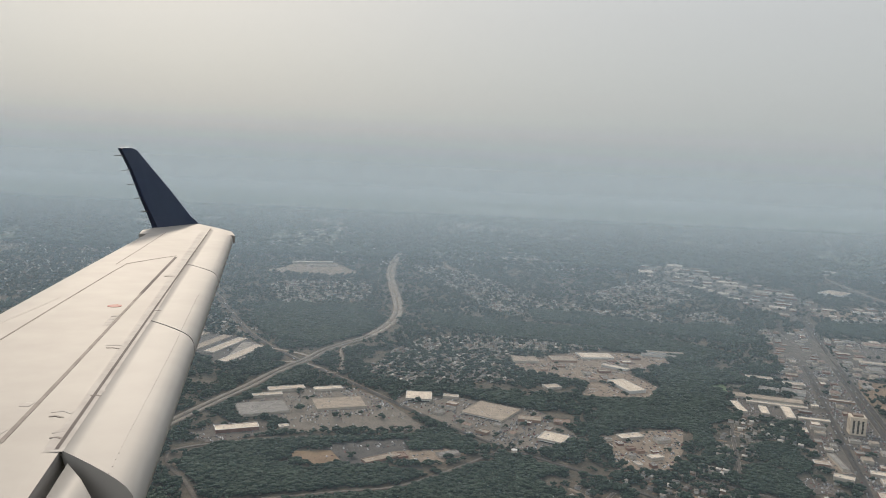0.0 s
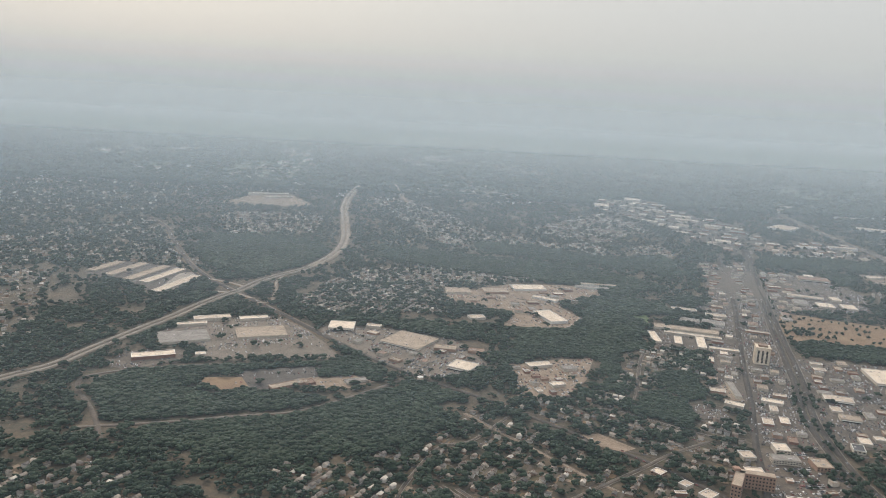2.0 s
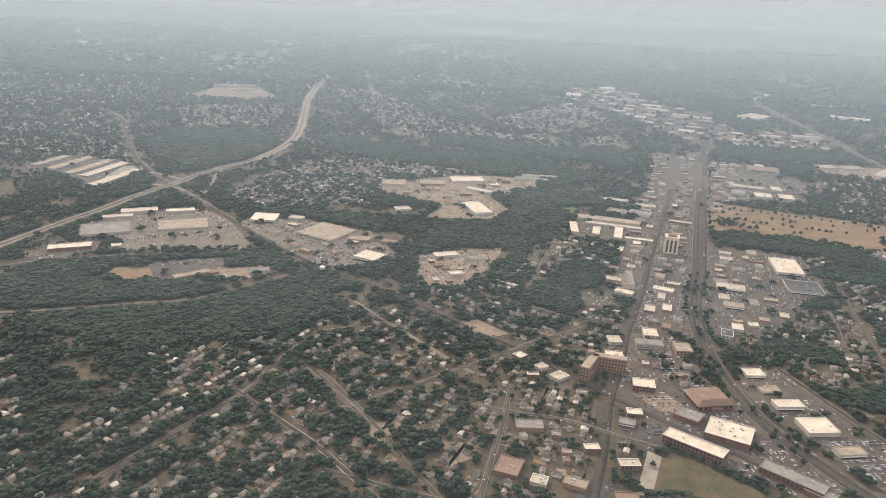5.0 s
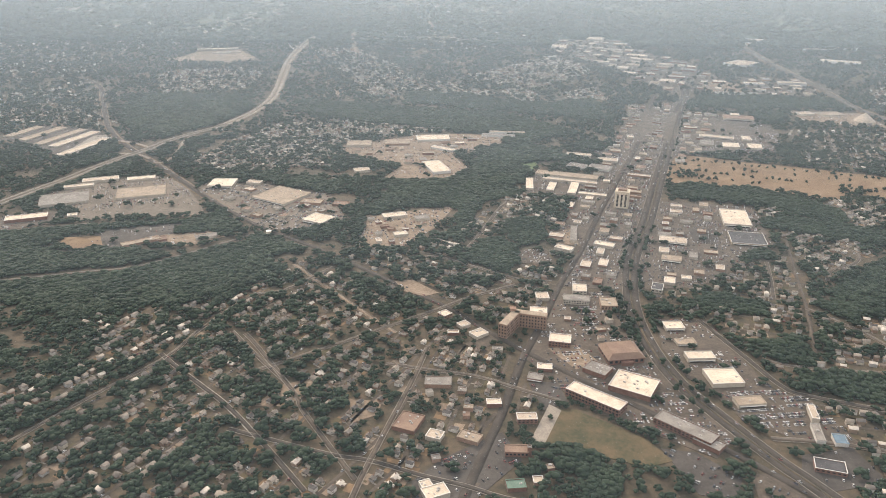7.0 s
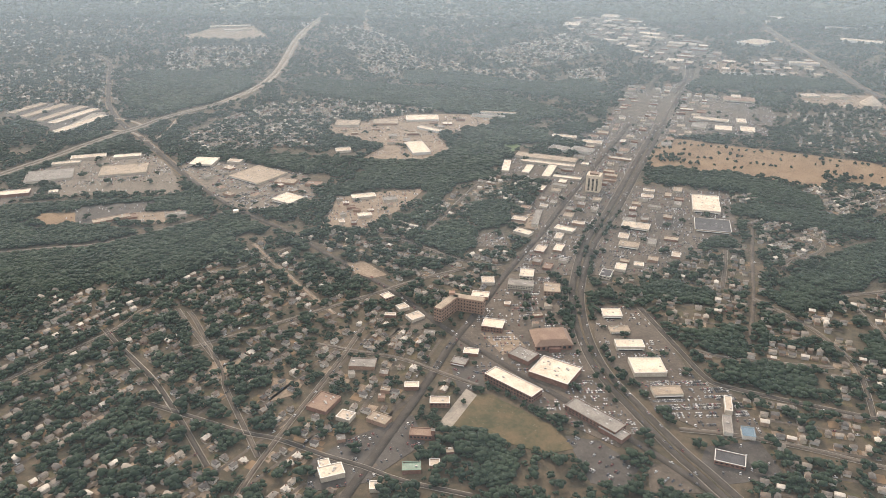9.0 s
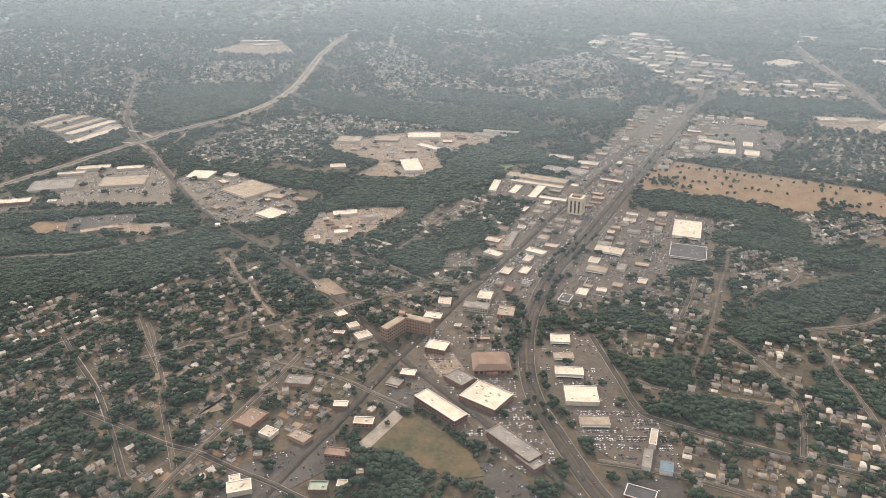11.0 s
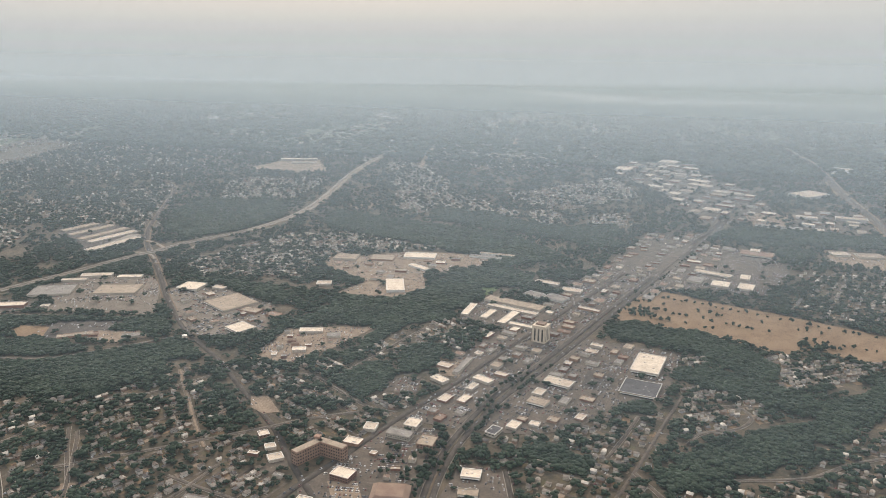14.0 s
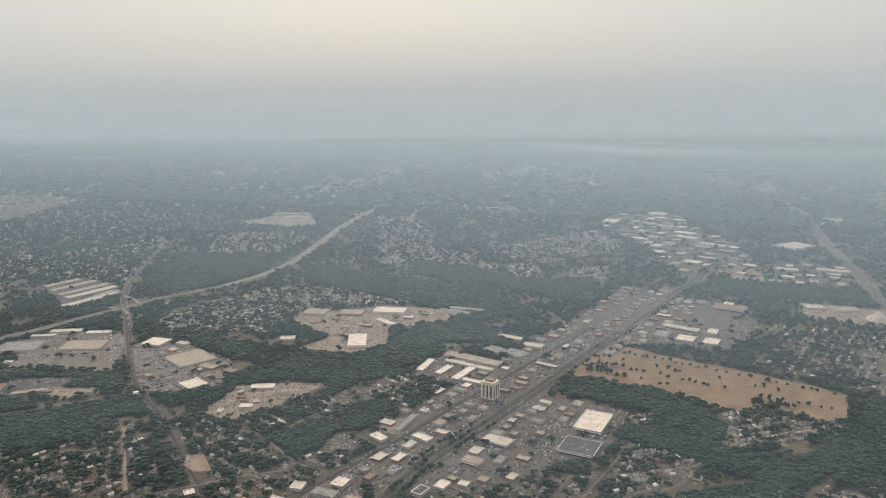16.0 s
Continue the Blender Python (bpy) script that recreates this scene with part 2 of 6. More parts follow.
def box(bm, x0, y0, z0, x1, y1, z1):
    v = [bm.verts.new(p) for p in ((x0, y0, z0), (x1, y0, z0), (x1, y1, z0), (x0, y1, z0), (x0, y0, z1), (x1, y0, z1), (x1, y1, z1), (x0, y1, z1))]
    for f in ((3, 2, 1, 0), (4, 5, 6, 7), (0, 1, 5, 4), (1, 2, 6, 5), (2, 3, 7, 6), (3, 0, 4, 7)):
        bm.faces.new([v[i] for i in f])
    return bm


def boxed(*sizes):
    bm = bmesh.new()
    for s in sizes:
        box(bm, *s)
    return bm


def frame_ring(w, d, t, z0, z1, out=0.0):
    """Four walls in one closed ring, open above and below."""
    bm = bmesh.new()
    rings = []
    for hw, hd in ((w / 2 + out, d / 2 + out), (w / 2 - t, d / 2 - t)):
        rings.append([[bm.verts.new((sx * hw, sy * hd, z)) for sx, sy in ((-1, -1), (1, -1), (1, 1), (-1, 1))] for z in (z0, z1)])
    (ol, oh), (il, ih) = rings
    for i in range(4):
        j = (i + 1) % 4
        for f in ((ol[i], ol[j], oh[j], oh[i]), (il[j], il[i], ih[i], ih[j]), (oh[i], oh[j], ih[j], ih[i]), (ol[j], ol[i], il[i], il[j])):
            bm.faces.new(f)
    return bm


def curve_points(points, step=6.0):
    """Points along a smooth line through the given ones."""
    p = np.array([points[0], *points, points[-1]], float)
    p[0], p[-1] = 2 * p[1] - p[2], 2 * p[-2] - p[-3]
    out = []
    for i in range(1, len(p) - 2):
        n = max(2, int(np.hypot(*(p[i + 1] - p[i])) / step))
        u = np.linspace(0, 1, n, endpoint=False)[:, None]
        a, b, c, d = p[i - 1], p[i], p[i + 1], p[i + 2]
        out.append(0.5 * (2 * b + (c - a) * u + (2 * a - 5 * b + 4 * c - d) * u**2 + (3 * b - a - 3 * c + d) * u**3))
    return np.vstack([*out, p[-2][None]])


def normals2(p):
    t = np.gradient(p, axis=0)
    t /= np.linalg.norm(t, axis=1)[:, None] + 1e-9
    return np.c_[-t[:, 1], t[:, 0]]


def ribbon(name, p, left, right, lift, material, label="", thick=0.12):
    """A strip of road along p, from left to right of its middle line, with a real edge."""
    n = normals2(p)
    a, b = p + n * np.reshape(left, (-1, 1)), p + n * np.reshape(right, (-1, 1))
    z = elev(p[:, 1]) + lift
    v = np.vstack([np.c_[a, z], np.c_[b, z], np.c_[a, z - thick], np.c_[b, z - thick]])
    k, i = len(p), np.arange(len(p) - 1)
    f = np.vstack([np.c_[i + k, i + k + 1, i + 1, i], np.c_[i, i + 1, i + 1 + 2 * k, i + 2 * k], np.c_[i + 3 * k, i + 3 * k + 1, i + k + 1, i + k]])
    ob = new(name, mesh_of(name, v, f, [material]))
    return tagged(ob, label, "", "", "structure")


def inside(poly, x, y):
    poly, res = np.asarray(poly, float), np.zeros(np.shape(x), bool)
    x, y = np.asarray(x, float), np.asarray(y, float)
    for (x0, y0), (x1, y1) in zip(poly, np.roll(poly, -1, 0)):
        cut = (y0 > y) != (y1 > y)
        with np.errstate(divide="ignore", invalid="ignore"):
            res ^= cut & (x < (x1 - x0) * (y - y0) / (y1 - y0 + 1e-12) + x0)
    return res


def within(poly, x, y):
    """Whether one point lies inside the outline."""
    res = False
    x0, y0 = poly[-1]
    for x1, y1 in poly:
        if (y0 > y) != (y1 > y) and x < (x1 - x0) * (y - y0) / (y1 - y0) + x0:
            res = not res
        x0, y0 = x1, y1
    return res


def ragged(poly, step=9.0, off=2.0):
    """The outline with points all along it, pushed in and out a little."""
    out = []
    poly = [np.array(p, float) for p in poly]
    for a, b in zip(poly, poly[1:] + poly[:1]):
        n = max(1, int(np.hypot(*(b - a)) / step))
        for i in range(n):
            q = a + (b - a) * i / n
            h = noise.noise_vector((q[0] * 0.06, q[1] * 0.06, 1.7))
            out.append(q + np.array(h[:2]) * off)
    return out


def sheet(name, poly, lift, material, label="", rough=0.0):
    """A piece of made ground: a thin slab that lies on the land."""
    pts = ragged(poly, 9.0, rough) if rough else [np.array(p, float) for p in poly]
    bm = bmesh.new()
    top = [bm.verts.new((p[0], p[1], float(elev(p[1])) + lift)) for p in pts]
    face = bm.faces.new(top)
    if face.calc_area() and face.normal.z < 0:
        face.normal_flip()
    bm.normal_update()
    if face.normal.z < 0:
        face.normal_flip()
    ext = bmesh.ops.extrude_face_region(bm, geom=[face])
    bmesh.ops.translate(bm, verts=[v for v in ext["geom"] if isinstance(v, bmesh.types.BMVert)], vec=(0, 0, -0.25))
    bmesh.ops.recalc_face_normals(bm, faces=bm.faces)
    bmesh.ops.triangulate(bm, faces=[f for f in bm.faces if len(f.verts) > 4])
    me = bpy.data.meshes.new(name)
    bm.to_mesh(me)
    bm.free()
    me.materials.append(material)
    return tagged(new(name, me), label, "", "", "structure")


# A coarse plan of what ground is taken: cells of 2 m.
PX0, PY0, PX1, PY1, CELL = -1400, 150, 1800, 2300, 2.0
taken = np.zeros((int((PX1 - PX0) / CELL), int((PY1 - PY0) / CELL)), np.uint8)


def cells(x, y):
    return np.clip(((np.asarray(x) - PX0) / CELL).astype(int), 0, taken.shape[0] - 1), np.clip(((np.asarray(y) - PY0) / CELL).astype(int), 0, taken.shape[1] - 1)


def take_line(p, half, code=1):
    q = curve_points(p, 1.5) if len(p) > 2 else np.linspace(p[0], p[1], max(2, int(np.hypot(*np.subtract(p[1], p[0])) / 1.5)))
    n = normals2(q)
    for s in np.arange(-half, half + 0.1, 1.2):
        taken[cells(q[:, 0] + n[:, 0] * s, q[:, 1] + n[:, 1] * s)] = code


def take_box(x, y, w, d, rot, code=2):
    u, v = np.meshgrid(np.arange(-w / 2, w / 2 + 0.1, 1.0), np.arange(-d / 2, d / 2 + 0.1, 1.0))
    c, s = math.cos(radians(rot)), math.sin(radians(rot))
    taken[cells(x + u * c - v * s, y + u * s + v * c)] = code


def take_poly(poly, code=3):
    p = np.asarray(poly, float)
    xs, ys = np.arange(p[:, 0].min(), p[:, 0].max(), CELL), np.arange(p[:, 1].min(), p[:, 1].max(), CELL)
    x, y = np.meshgrid(xs, ys)
    ok = inside(p, x, y)
    i, j = cells(x[ok], y[ok])
    free = taken[i, j] == 0
    taken[i[free], j[free]] = code


def code_at(x, y):
    if isinstance(x, float):
        return taken[min(max(int((x - PX0) / CELL), 0), taken.shape[0] - 1), min(max(int((y - PY0) / CELL), 0), taken.shape[1] - 1)]
    return taken[cells(x, y)]


# ---------------------------------------------------------------- land
gx = np.concatenate([np.linspace(-5200, -1500, 20), np.linspace(-1400, 1900, 56), np.linspace(2000, 6000, 20)])
gy = np.concatenate([np.linspace(-2500, 150, 12), np.linspace(200, 3600, 104), np.linspace(3700, 5600, 16)])
mx, my = np.meshgrid(gx, gy)
gi, gj = np.meshgrid(np.arange(len(gx) - 1), np.arange(len(gy) - 1))
a0 = (gj * len(gx) + gi).ravel()
ground = new("ground", mesh_of("ground", np.c_[mx.ravel(), my.ravel(), elev(my.ravel())], np.c_[a0, a0 + 1, a0 + 1 + len(gx), a0 + len(gx)], [GROUND, FAR_WOOD], ((my[:-1, :-1] > 1720) | (mx[:-1, :-1] < -1150) | (mx[:-1, :-1] > 1350)).ravel()))
tagged(ground, "broad flat land with dry lawns and bare soil", "ground", "", "structure")

# River on the horizon, and the far shore's sandy flats.
RIVER = [(-297, 4483), (200, 3892), (615, 3804), (1070, 3936), (1484, 3960), (1787, 3920), (2268, 3912), (3200, 4000), (2268, 4080), (1484, 4130), (900, 4120), (449, 4260)]
sheet("river", RIVER, 0.6, WATER, "broad pale river far off under haze")
sheet("river_bank", [(1150, 2740), (1210, 2650), (1280, 3100), (1260, 3240)], 0.7, EARTH, "pale sandy bank beside the far river")

# ---------------------------------------------------------------- woods, fields, lots
WOODS = {
    "creek": [(144, 660), (166, 677), (177, 726), (242, 736), (253, 714), (236, 652), (248, 645), (273, 724), (307, 770), (325, 810), (335, 887), (395, 910), (376, 960), (333, 985), (281, 965), (262, 883), (244, 820), (187, 828), (165, 800), (159, 700)],
    "creek_patch": [(302, 629), (298, 670), (320, 711), (339, 688), (339, 652), (320, 636)],
    "clover": [(-280, 1255), (-130, 1270), (-85, 1190), (-118, 1060), (-160, 1010), (-215, 1030), (-255, 1090), (-285, 1160)],
    "store_back": [(502, 629), (535, 631), (528, 606), (501, 604)],
    "hill": [(-110, 560), (-60, 615), (0, 600), (67, 640), (112, 615), (83, 545), (40, 505), (-5, 490), (-60, 480), (-130, 500)],
    "bank": [(-172, 640), (-120, 665), (-60, 672), (-10, 692), (20, 690), (48, 655), (20, 640), (-30, 652), (-80, 645), (-110, 632), (-160, 610)],
    "loop": [(-205, 600), (-175, 640), (-110, 600), (-75, 590), (-110, 545), (-160, 530), (-190, 560)],
    "east": [(535, 517), (551, 547), (594, 576), (641, 616), (691, 677), (739, 738), (790, 720), (715, 643), (658, 580), (625, 534), (589, 511), (543, 490)],
    "hedge_b": [(539, 703), (589, 717), (641, 689), (678, 661), (644, 645), (586, 673), (542, 675)],
    "hedge": [(488, 789), (518, 815), (589, 805), (624, 768), (645, 740), (640, 697), (622, 690), (600, 725), (567, 754), (526, 762), (491, 771)],
    "north": [(-5, 1226), (149, 1201), (331, 1146), (420, 1050), (332, 990), (250, 1050), (119, 1090), (0, 1150)],
    "motorway": [(-150, 1000), (-90, 1075), (-60, 1180), (-90, 1200), (-140, 1130), (-200, 1090), (-220, 1040)],
    "motorway_bank": [(-240, 720), (-205, 830), (-170, 920), (-150, 900), (-150, 840), (-190, 780), (-215, 700)],
    "mall_back": [(-40, 805), (20, 812), (110, 775), (125, 800), (60, 835), (-20, 830)],
    "north_east": [(600, 1230), (700, 1200), (900, 1220), (900, 1290), (760, 1290), (640, 1290)],
    "mall_side": [(690, 1080), (760, 1180), (720, 1200), (690, 1150)],
    "north_wood": [(150, 1230), (330, 1170), (480, 1120), (470, 1260), (400, 1230), (330, 1240), (250, 1290), (150, 1290)],
    "field_east": [(765, 780), (800, 700), (1000, 760), (950, 900), (790, 850)],
    "south_east": [(600, 470), (640, 440), (620, 410), (575, 430), (570, 470)],
    "pocket_a": [(250, 590), (290, 570), (310, 610), (285, 650), (262, 640)],
    "pocket_b": [(314, 294), (314, 306), (315, 345), (322, 346), (330, 318), (346, 305), (346, 292), (337, 285)],
    "pocket_c": [(490, 405), (508, 418), (537, 405), (536, 388), (517, 381), (492, 389)],
    "pocket_d": [(461, 455), (491, 471), (501, 449), (493, 428), (466, 431)],
    "pocket_e": [(436, 530), (466, 537), (494, 516), (483, 498), (440, 511)],
    "far_a": [(-330, 1180), (-250, 1110), (-150, 1150), (-100, 1210), (-180, 1240)],
    "far_b": [(520, 1800), (900, 1790), (900, 1900), (1100, 2050), (500, 2100)],
    "far_c": [(-120, 1440), (-100, 1200), (-70, 1200), (-85, 1330), (-110, 1460), (-118, 1600), (-160, 1620)],
}
FIELD = [(493, 843), (513, 930), (546, 939), (600, 915), (664, 895), (769, 850), (759, 779), (730, 768), (690, 795), (656, 768), (631, 784), (560, 812), (499, 819)]
sheet("dry_field", FIELD, 0.30, DRY, "parched brown memorial park lawn with rows of small trees", 3.0)
sheet("scrub_meadow", [(292, 930), (330, 960), (362, 930), (340, 870), (315, 820), (285, 840)], 0.28, SCRUB, "light green marshy scrub in the woods", 4.0)
sheet("grass_field", [(312, 370), (326, 369), (363, 341), (373, 322), (356, 316), (304, 337), (304, 350)], 0.30, GRASS, "parched playing field beside brick buildings", 1.0)
CLEARING = [(-345, 1527), (-314, 1571), (-302, 1641), (-223, 1645), (-155, 1536), (-248, 1501)]
sheet("dry_field_far", CLEARING, 0.4, EARTH, "bare reddish earth clearing far off", 6.0)
sheet("shed_yard_strip", [(-433, 1074), (-401, 1079), (-328, 1063), (-321, 1047), (-400, 1048)], 0.4, EARTH, "long strip of bare earth behind sheds", 3.0)
sheet("earth_clearing_e", [(163, 1638), (190, 1670), (229, 1677), (216, 1641)], 0.4, EARTH, "small bare clearing far off", 4.0)
sheet("earth_clearing", [(0, 1275), (15, 1304), (38, 1317), (63, 1286), (48, 1262), (21, 1253)], 0.4, EARTH, "bare building plot among far trees", 4.0)
sheet("earth_clearing_b", [(157, 1197), (183, 1166), (231, 1125), (240, 1115), (201, 1123), (169, 1152)], 0.4, DRY, "dry grassy clearing in woodland", 4.0)
sheet("dry_grass_yard", [(-117, 629), (-84, 636), (-69, 609), (-90, 599), (-111, 609)], 0.3, DRY, "dry grass beside a car park", 2.0)
sheet("open_field_east", [(914, 1530), (1040, 1500), (1005, 1430), (930, 1440)], 0.4, GRASS, "open field beside far warehouses", 3.0)
sheet("open_field_north", [(680, 1393), (762, 1400), (735, 1300), (675, 1310)], 0.4, EARTH, "dry open field before warehouses", 3.0)

sheet("earth_clearing_c", [(130, 366), (141, 389), (157, 397), (174, 408), (178, 392), (159, 380), (147, 366)], 0.3, EARTH, "bare earth path between gardens", 2.0)
sheet("earth_clearing_d", [(191, 351), (186, 375), (207, 373), (205, 360)], 0.3, EARTH, "bare earth yard behind houses", 2.0)
take_poly([(312, 370), (326, 369), (363, 341), (373, 322), (356, 316), (304, 337)], 2)
LOTS = []


def lot(poly, material=LOT, label="worn grey car park with marked bays", fill=0.5, rot=0, lift=0.2):
    take_poly(poly, 3)
    sheet("parking_lot", poly, lift + 0.012 * len(LOTS) % 0.1, material, label)
    LOTS.append((poly, fill, rot))


lot([(-45, 792), (20, 803), (112, 765), (140, 690), (100, 655), (62, 662), (0, 725)], LOT_PALE, "worn pale car park round a shopping centre", 0.18, -30)
lot([(-200, 745), (-150, 800), (-95, 822), (-55, 790), (-30, 745), (-70, 722), (-135, 700)], LOT_PALE, "pale worn yard round school buildings", 0.22, 22)
lot([(-142, 716), (-30, 747), (-4, 698), (-30, 690), (-72, 689), (-128, 671)], LOT_PALE, "long bleached car park", 0.03, 22)
lot([(-215, 650), (-200, 690), (-150, 700), (-145, 665), (-190, 640)], LOT, "grey yard round a low building", 0.2, 22)
lot([(-88, 650), (-20, 672), (-16, 629), (-58, 602), (-90, 612)], LOT_DARK, "dark sealed car park", 0.06, 25)
lot([(-28, 640), (15, 652), (35, 640), (5, 615), (-25, 612)], EARTH, "bare yard round a long low building", 0.08, 25)
lot([(158, 700), (215, 722), (247, 731), (228, 669), (198, 615), (158, 618), (158, 661)], EARTH, "bare earth depot yard with parked vans", 0.2, 20)
lot([(95, 962), (200, 1030), (319, 1037), (307, 980), (240, 930), (262, 870), (238, 820), (160, 817), (180, 874), (150, 893), (93, 934)], EARTH, "pale gravel industrial yard", 0.14, 10)
lot([(325, 780), (325, 815), (345, 858), (415, 838), (425, 770), (400, 755)], LOT, "car park between storage rows", 0.25, -17)
lot([(-372, 975), (-345, 1045), (-265, 1030), (-222, 985), (-245, 885), (-265, 905), (-320, 945)], LOT_DARK, "dark yard between long sheds", 0.02, -16)
lot([(-253, 893), (-253, 996), (-238, 1003), (-225, 983), (-225, 926), (-235, 889)], CONCRETE, "pale concrete lorry yard", 0.02, -10, 0.3)
B_LINE = [(281, 365), (297, 426), (315, 479), (335, 543), (366, 628), (398, 726), (438, 841), (489, 989), (553, 1206)]
A_LINE = [(440, 309), (431, 324), (413, 362), (397, 400), (389, 441), (387, 490), (392, 538), (407, 606), (437, 690), (482, 834), (528, 979), (592, 1183), (619, 1255)]
lot([*B_LINE[3:], *A_LINE[:5:-1]], LOT, "worn car parks between two main roads", 0.4, -17)
lot([(x - 30, y + 10) for x, y in B_LINE[4:]] + B_LINE[:3:-1], LOT, "worn car parks along a main road", 0.25, -17)
lot([(398, 540), (412, 605), (440, 690), (462, 760), (560, 745), (545, 640), (520, 625), (470, 560), (440, 545)], LOT, "large grey car park between shops", 0.28, -15)
lot([(497, 870), (530, 965), (566, 1100), (590, 1180), (640, 1170), (700, 1160), (706, 1060), (660, 955), (560, 950), (516, 935)], LOT, "shopping centre car park full of cars", 0.4, -12)
lot([(298, 432), (330, 540), (386, 530), (384, 440), (392, 400), (420, 350), (398, 325), (345, 362), (318, 392)], LOT, "town centre car parks and paved yards", 0.42, 8)
lot([(396, 445), (400, 490), (440, 488), (446, 440), (455, 395), (420, 378), (402, 410)], LOT, "grey car park round shops", 0.25, 6)
lot([(418, 392), (455, 396), (474, 385), (486, 335), (448, 345), (424, 362)], LOT, "vehicle sales yard crowded with parked cars", 0.6, 8)
lot([(447, 330), (478, 338), (484, 308), (452, 300), (440, 314)], LOT_DARK, "dark car park beside a highway", 0.1, -15)
FAR_STRIP = [(440, 1690), (470, 1790), (600, 1800), (640, 1650), (700, 1560), (735, 1400), (700, 1330), (610, 1300), (585, 1400), (540, 1500), (470, 1600)]
lot(FAR_STRIP, LOT, "far shopping district car parks", 0.12, -20)
lot([(745, 1300), (905, 1300), (895, 1420), (760, 1430)], LOT, "far warehouse yards", 0.1, -8)
lot([(770, 1130), (880, 1100), (880, 1190), (770, 1200)], EARTH, "bare yard of a depot", 0.1, 10)
lot([(246, 320), (280, 345), (290, 320), (262, 285), (232, 275), (230, 300)], LOT_DARK, "dark car parks beside small offices", 0.3, 30)
lot([(258, 446), (275, 462), (282, 452), (268, 436)], LOT, "empty paved lot on a corner", 0.0, 40, 0.33)

lot([(200, 547), (214, 551), (237, 527), (226, 520), (210, 528)], EARTH, "bare paved yard behind shops", 0.0, 40, 0.3)
lot([(338, 660), (363, 673), (363, 633), (342, 632)], EARTH, "bare brown yard round a long shed", 0.05, -17, 0.42)
lot([(475, 681), (502, 675), (492, 638), (472, 644)], LOT_DARK, "dark empty car park", 0.03, -15, 0.32)
lot([(369, 333), (388, 330), (407, 309), (398, 291), (380, 295)], LOT_DARK, "dark car park with planted islands", 0.25, -40)
lot([(412, 313), (423, 313), (437, 292), (410, 290)], LOT, "grey car park beside the highway", 0.1, -40)
lot([(296, 338), (310, 374), (317, 368), (303, 333)], CONCRETE, "pale paved strip beside a playing field", 0.0, 60, 0.34)
lot([(299, 398), (318, 400), (322, 376), (306, 368)], LOT_DARK, "dark car park behind brick shops", 0.1, -30, 0.3)
lot([(316, 442), (336, 448), (348, 427), (332, 415)], EARTH, "pale paved town plaza", 0.0, 0, 0.36)
lot([(336, 640), (352, 674), (384, 671), (364, 630)], LOT, "grey yard round a long shed", 0.12, -17, 0.3)
lot([(306, 617), (330, 624), (336, 592), (303, 587)], LOT, "car park edged with pale kerbs", 0.35, -17, 0.3)
lot([(423, 952), (464, 970), (456, 922), (428, 920)], LOT_DARK, "dark car park in the shopping strip", 0.3, -17, 0.34)

# ---------------------------------------------------------------- roads
ROADS = []


def road(name, points, width, material, label, lift=0.34, verge=0.0):
    lift += 0.005 * len(ROADS)
    p = curve_points(points)
    take_line(points, width / 2 + 0.4, 1)
    ROADS.append(p)
    if verge:
        ribbon("verge", p, -width / 2 - verge, width / 2 + verge, lift - 0.08, DRY, "dry grass verge along " + label)
    ob = ribbon(name, p, -width / 2, width / 2, lift, material, label)
    if points[0][1] < 640 and width < 4.5:
        for s in (-width / 2 - 0.65, width / 2 + 0.3):
            ribbon("sidewalk", p, s, s + 0.35, lift + 0.08, CONCRETE, "pale concrete sidewalk along " + label)
    return ob


D_LINE = [(-330, 400), (-308, 490), (-285, 590), (-252, 640), (-240, 678), (-226, 721), (-211, 766), (-196, 808), (-185, 848), (-171, 889), (-154, 928), (-141, 973), (-121, 1014), (-100, 1048), (-86, 1085), (-72, 1135), (-63, 1195), (-63, 1265), (-71, 1340), (-82, 1423), (-93, 1515), (-98, 1620), (-96, 1713), (-90, 1800), (-79, 1850), (-66, 1835)]
DP = curve_points(D_LINE)
take_line(D_LINE, 9, 1)
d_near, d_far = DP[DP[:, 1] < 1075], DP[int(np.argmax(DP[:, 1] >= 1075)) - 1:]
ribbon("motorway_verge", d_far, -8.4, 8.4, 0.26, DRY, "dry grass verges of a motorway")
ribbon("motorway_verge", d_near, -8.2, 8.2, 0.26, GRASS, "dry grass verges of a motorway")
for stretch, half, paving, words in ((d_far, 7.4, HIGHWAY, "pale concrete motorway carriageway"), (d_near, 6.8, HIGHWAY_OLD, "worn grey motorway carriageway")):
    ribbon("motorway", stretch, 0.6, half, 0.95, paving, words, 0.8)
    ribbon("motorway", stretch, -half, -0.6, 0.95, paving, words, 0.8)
C_LINE = [(-450, 1369), (-411, 1344), (-370, 1290), (-335, 1215), (-294, 1128), (-261, 1060), (-225, 1000), (-183, 943), (-134, 887), (-91, 836), (-57, 795), (-20, 750), (12, 714), (50, 674), (80, 648), (134, 606), (172, 570), (210, 534), (247, 499), (271, 470), (300, 437), (336, 401), (371, 367), (420, 318), (470, 260)]
road("main_street", C_LINE, 5.0, ASPHALT, "a worn asphalt main street", 0.36)
road("main_street_wide", C_LINE[:13], 8.0, LOT, "a broad worn road past the interchange", 0.33, 1.0)
road("avenue", [(250, 262), (269, 326), *B_LINE, (580, 1290)], 5.6, ASPHALT, "a straight asphalt avenue through shops", 0.38)
AP = curve_points([(520, 190), (470, 258), *A_LINE, (640, 1330), (650, 1400)])
take_line([(520, 190), (470, 258), *A_LINE, (640, 1330)], 8, 1)
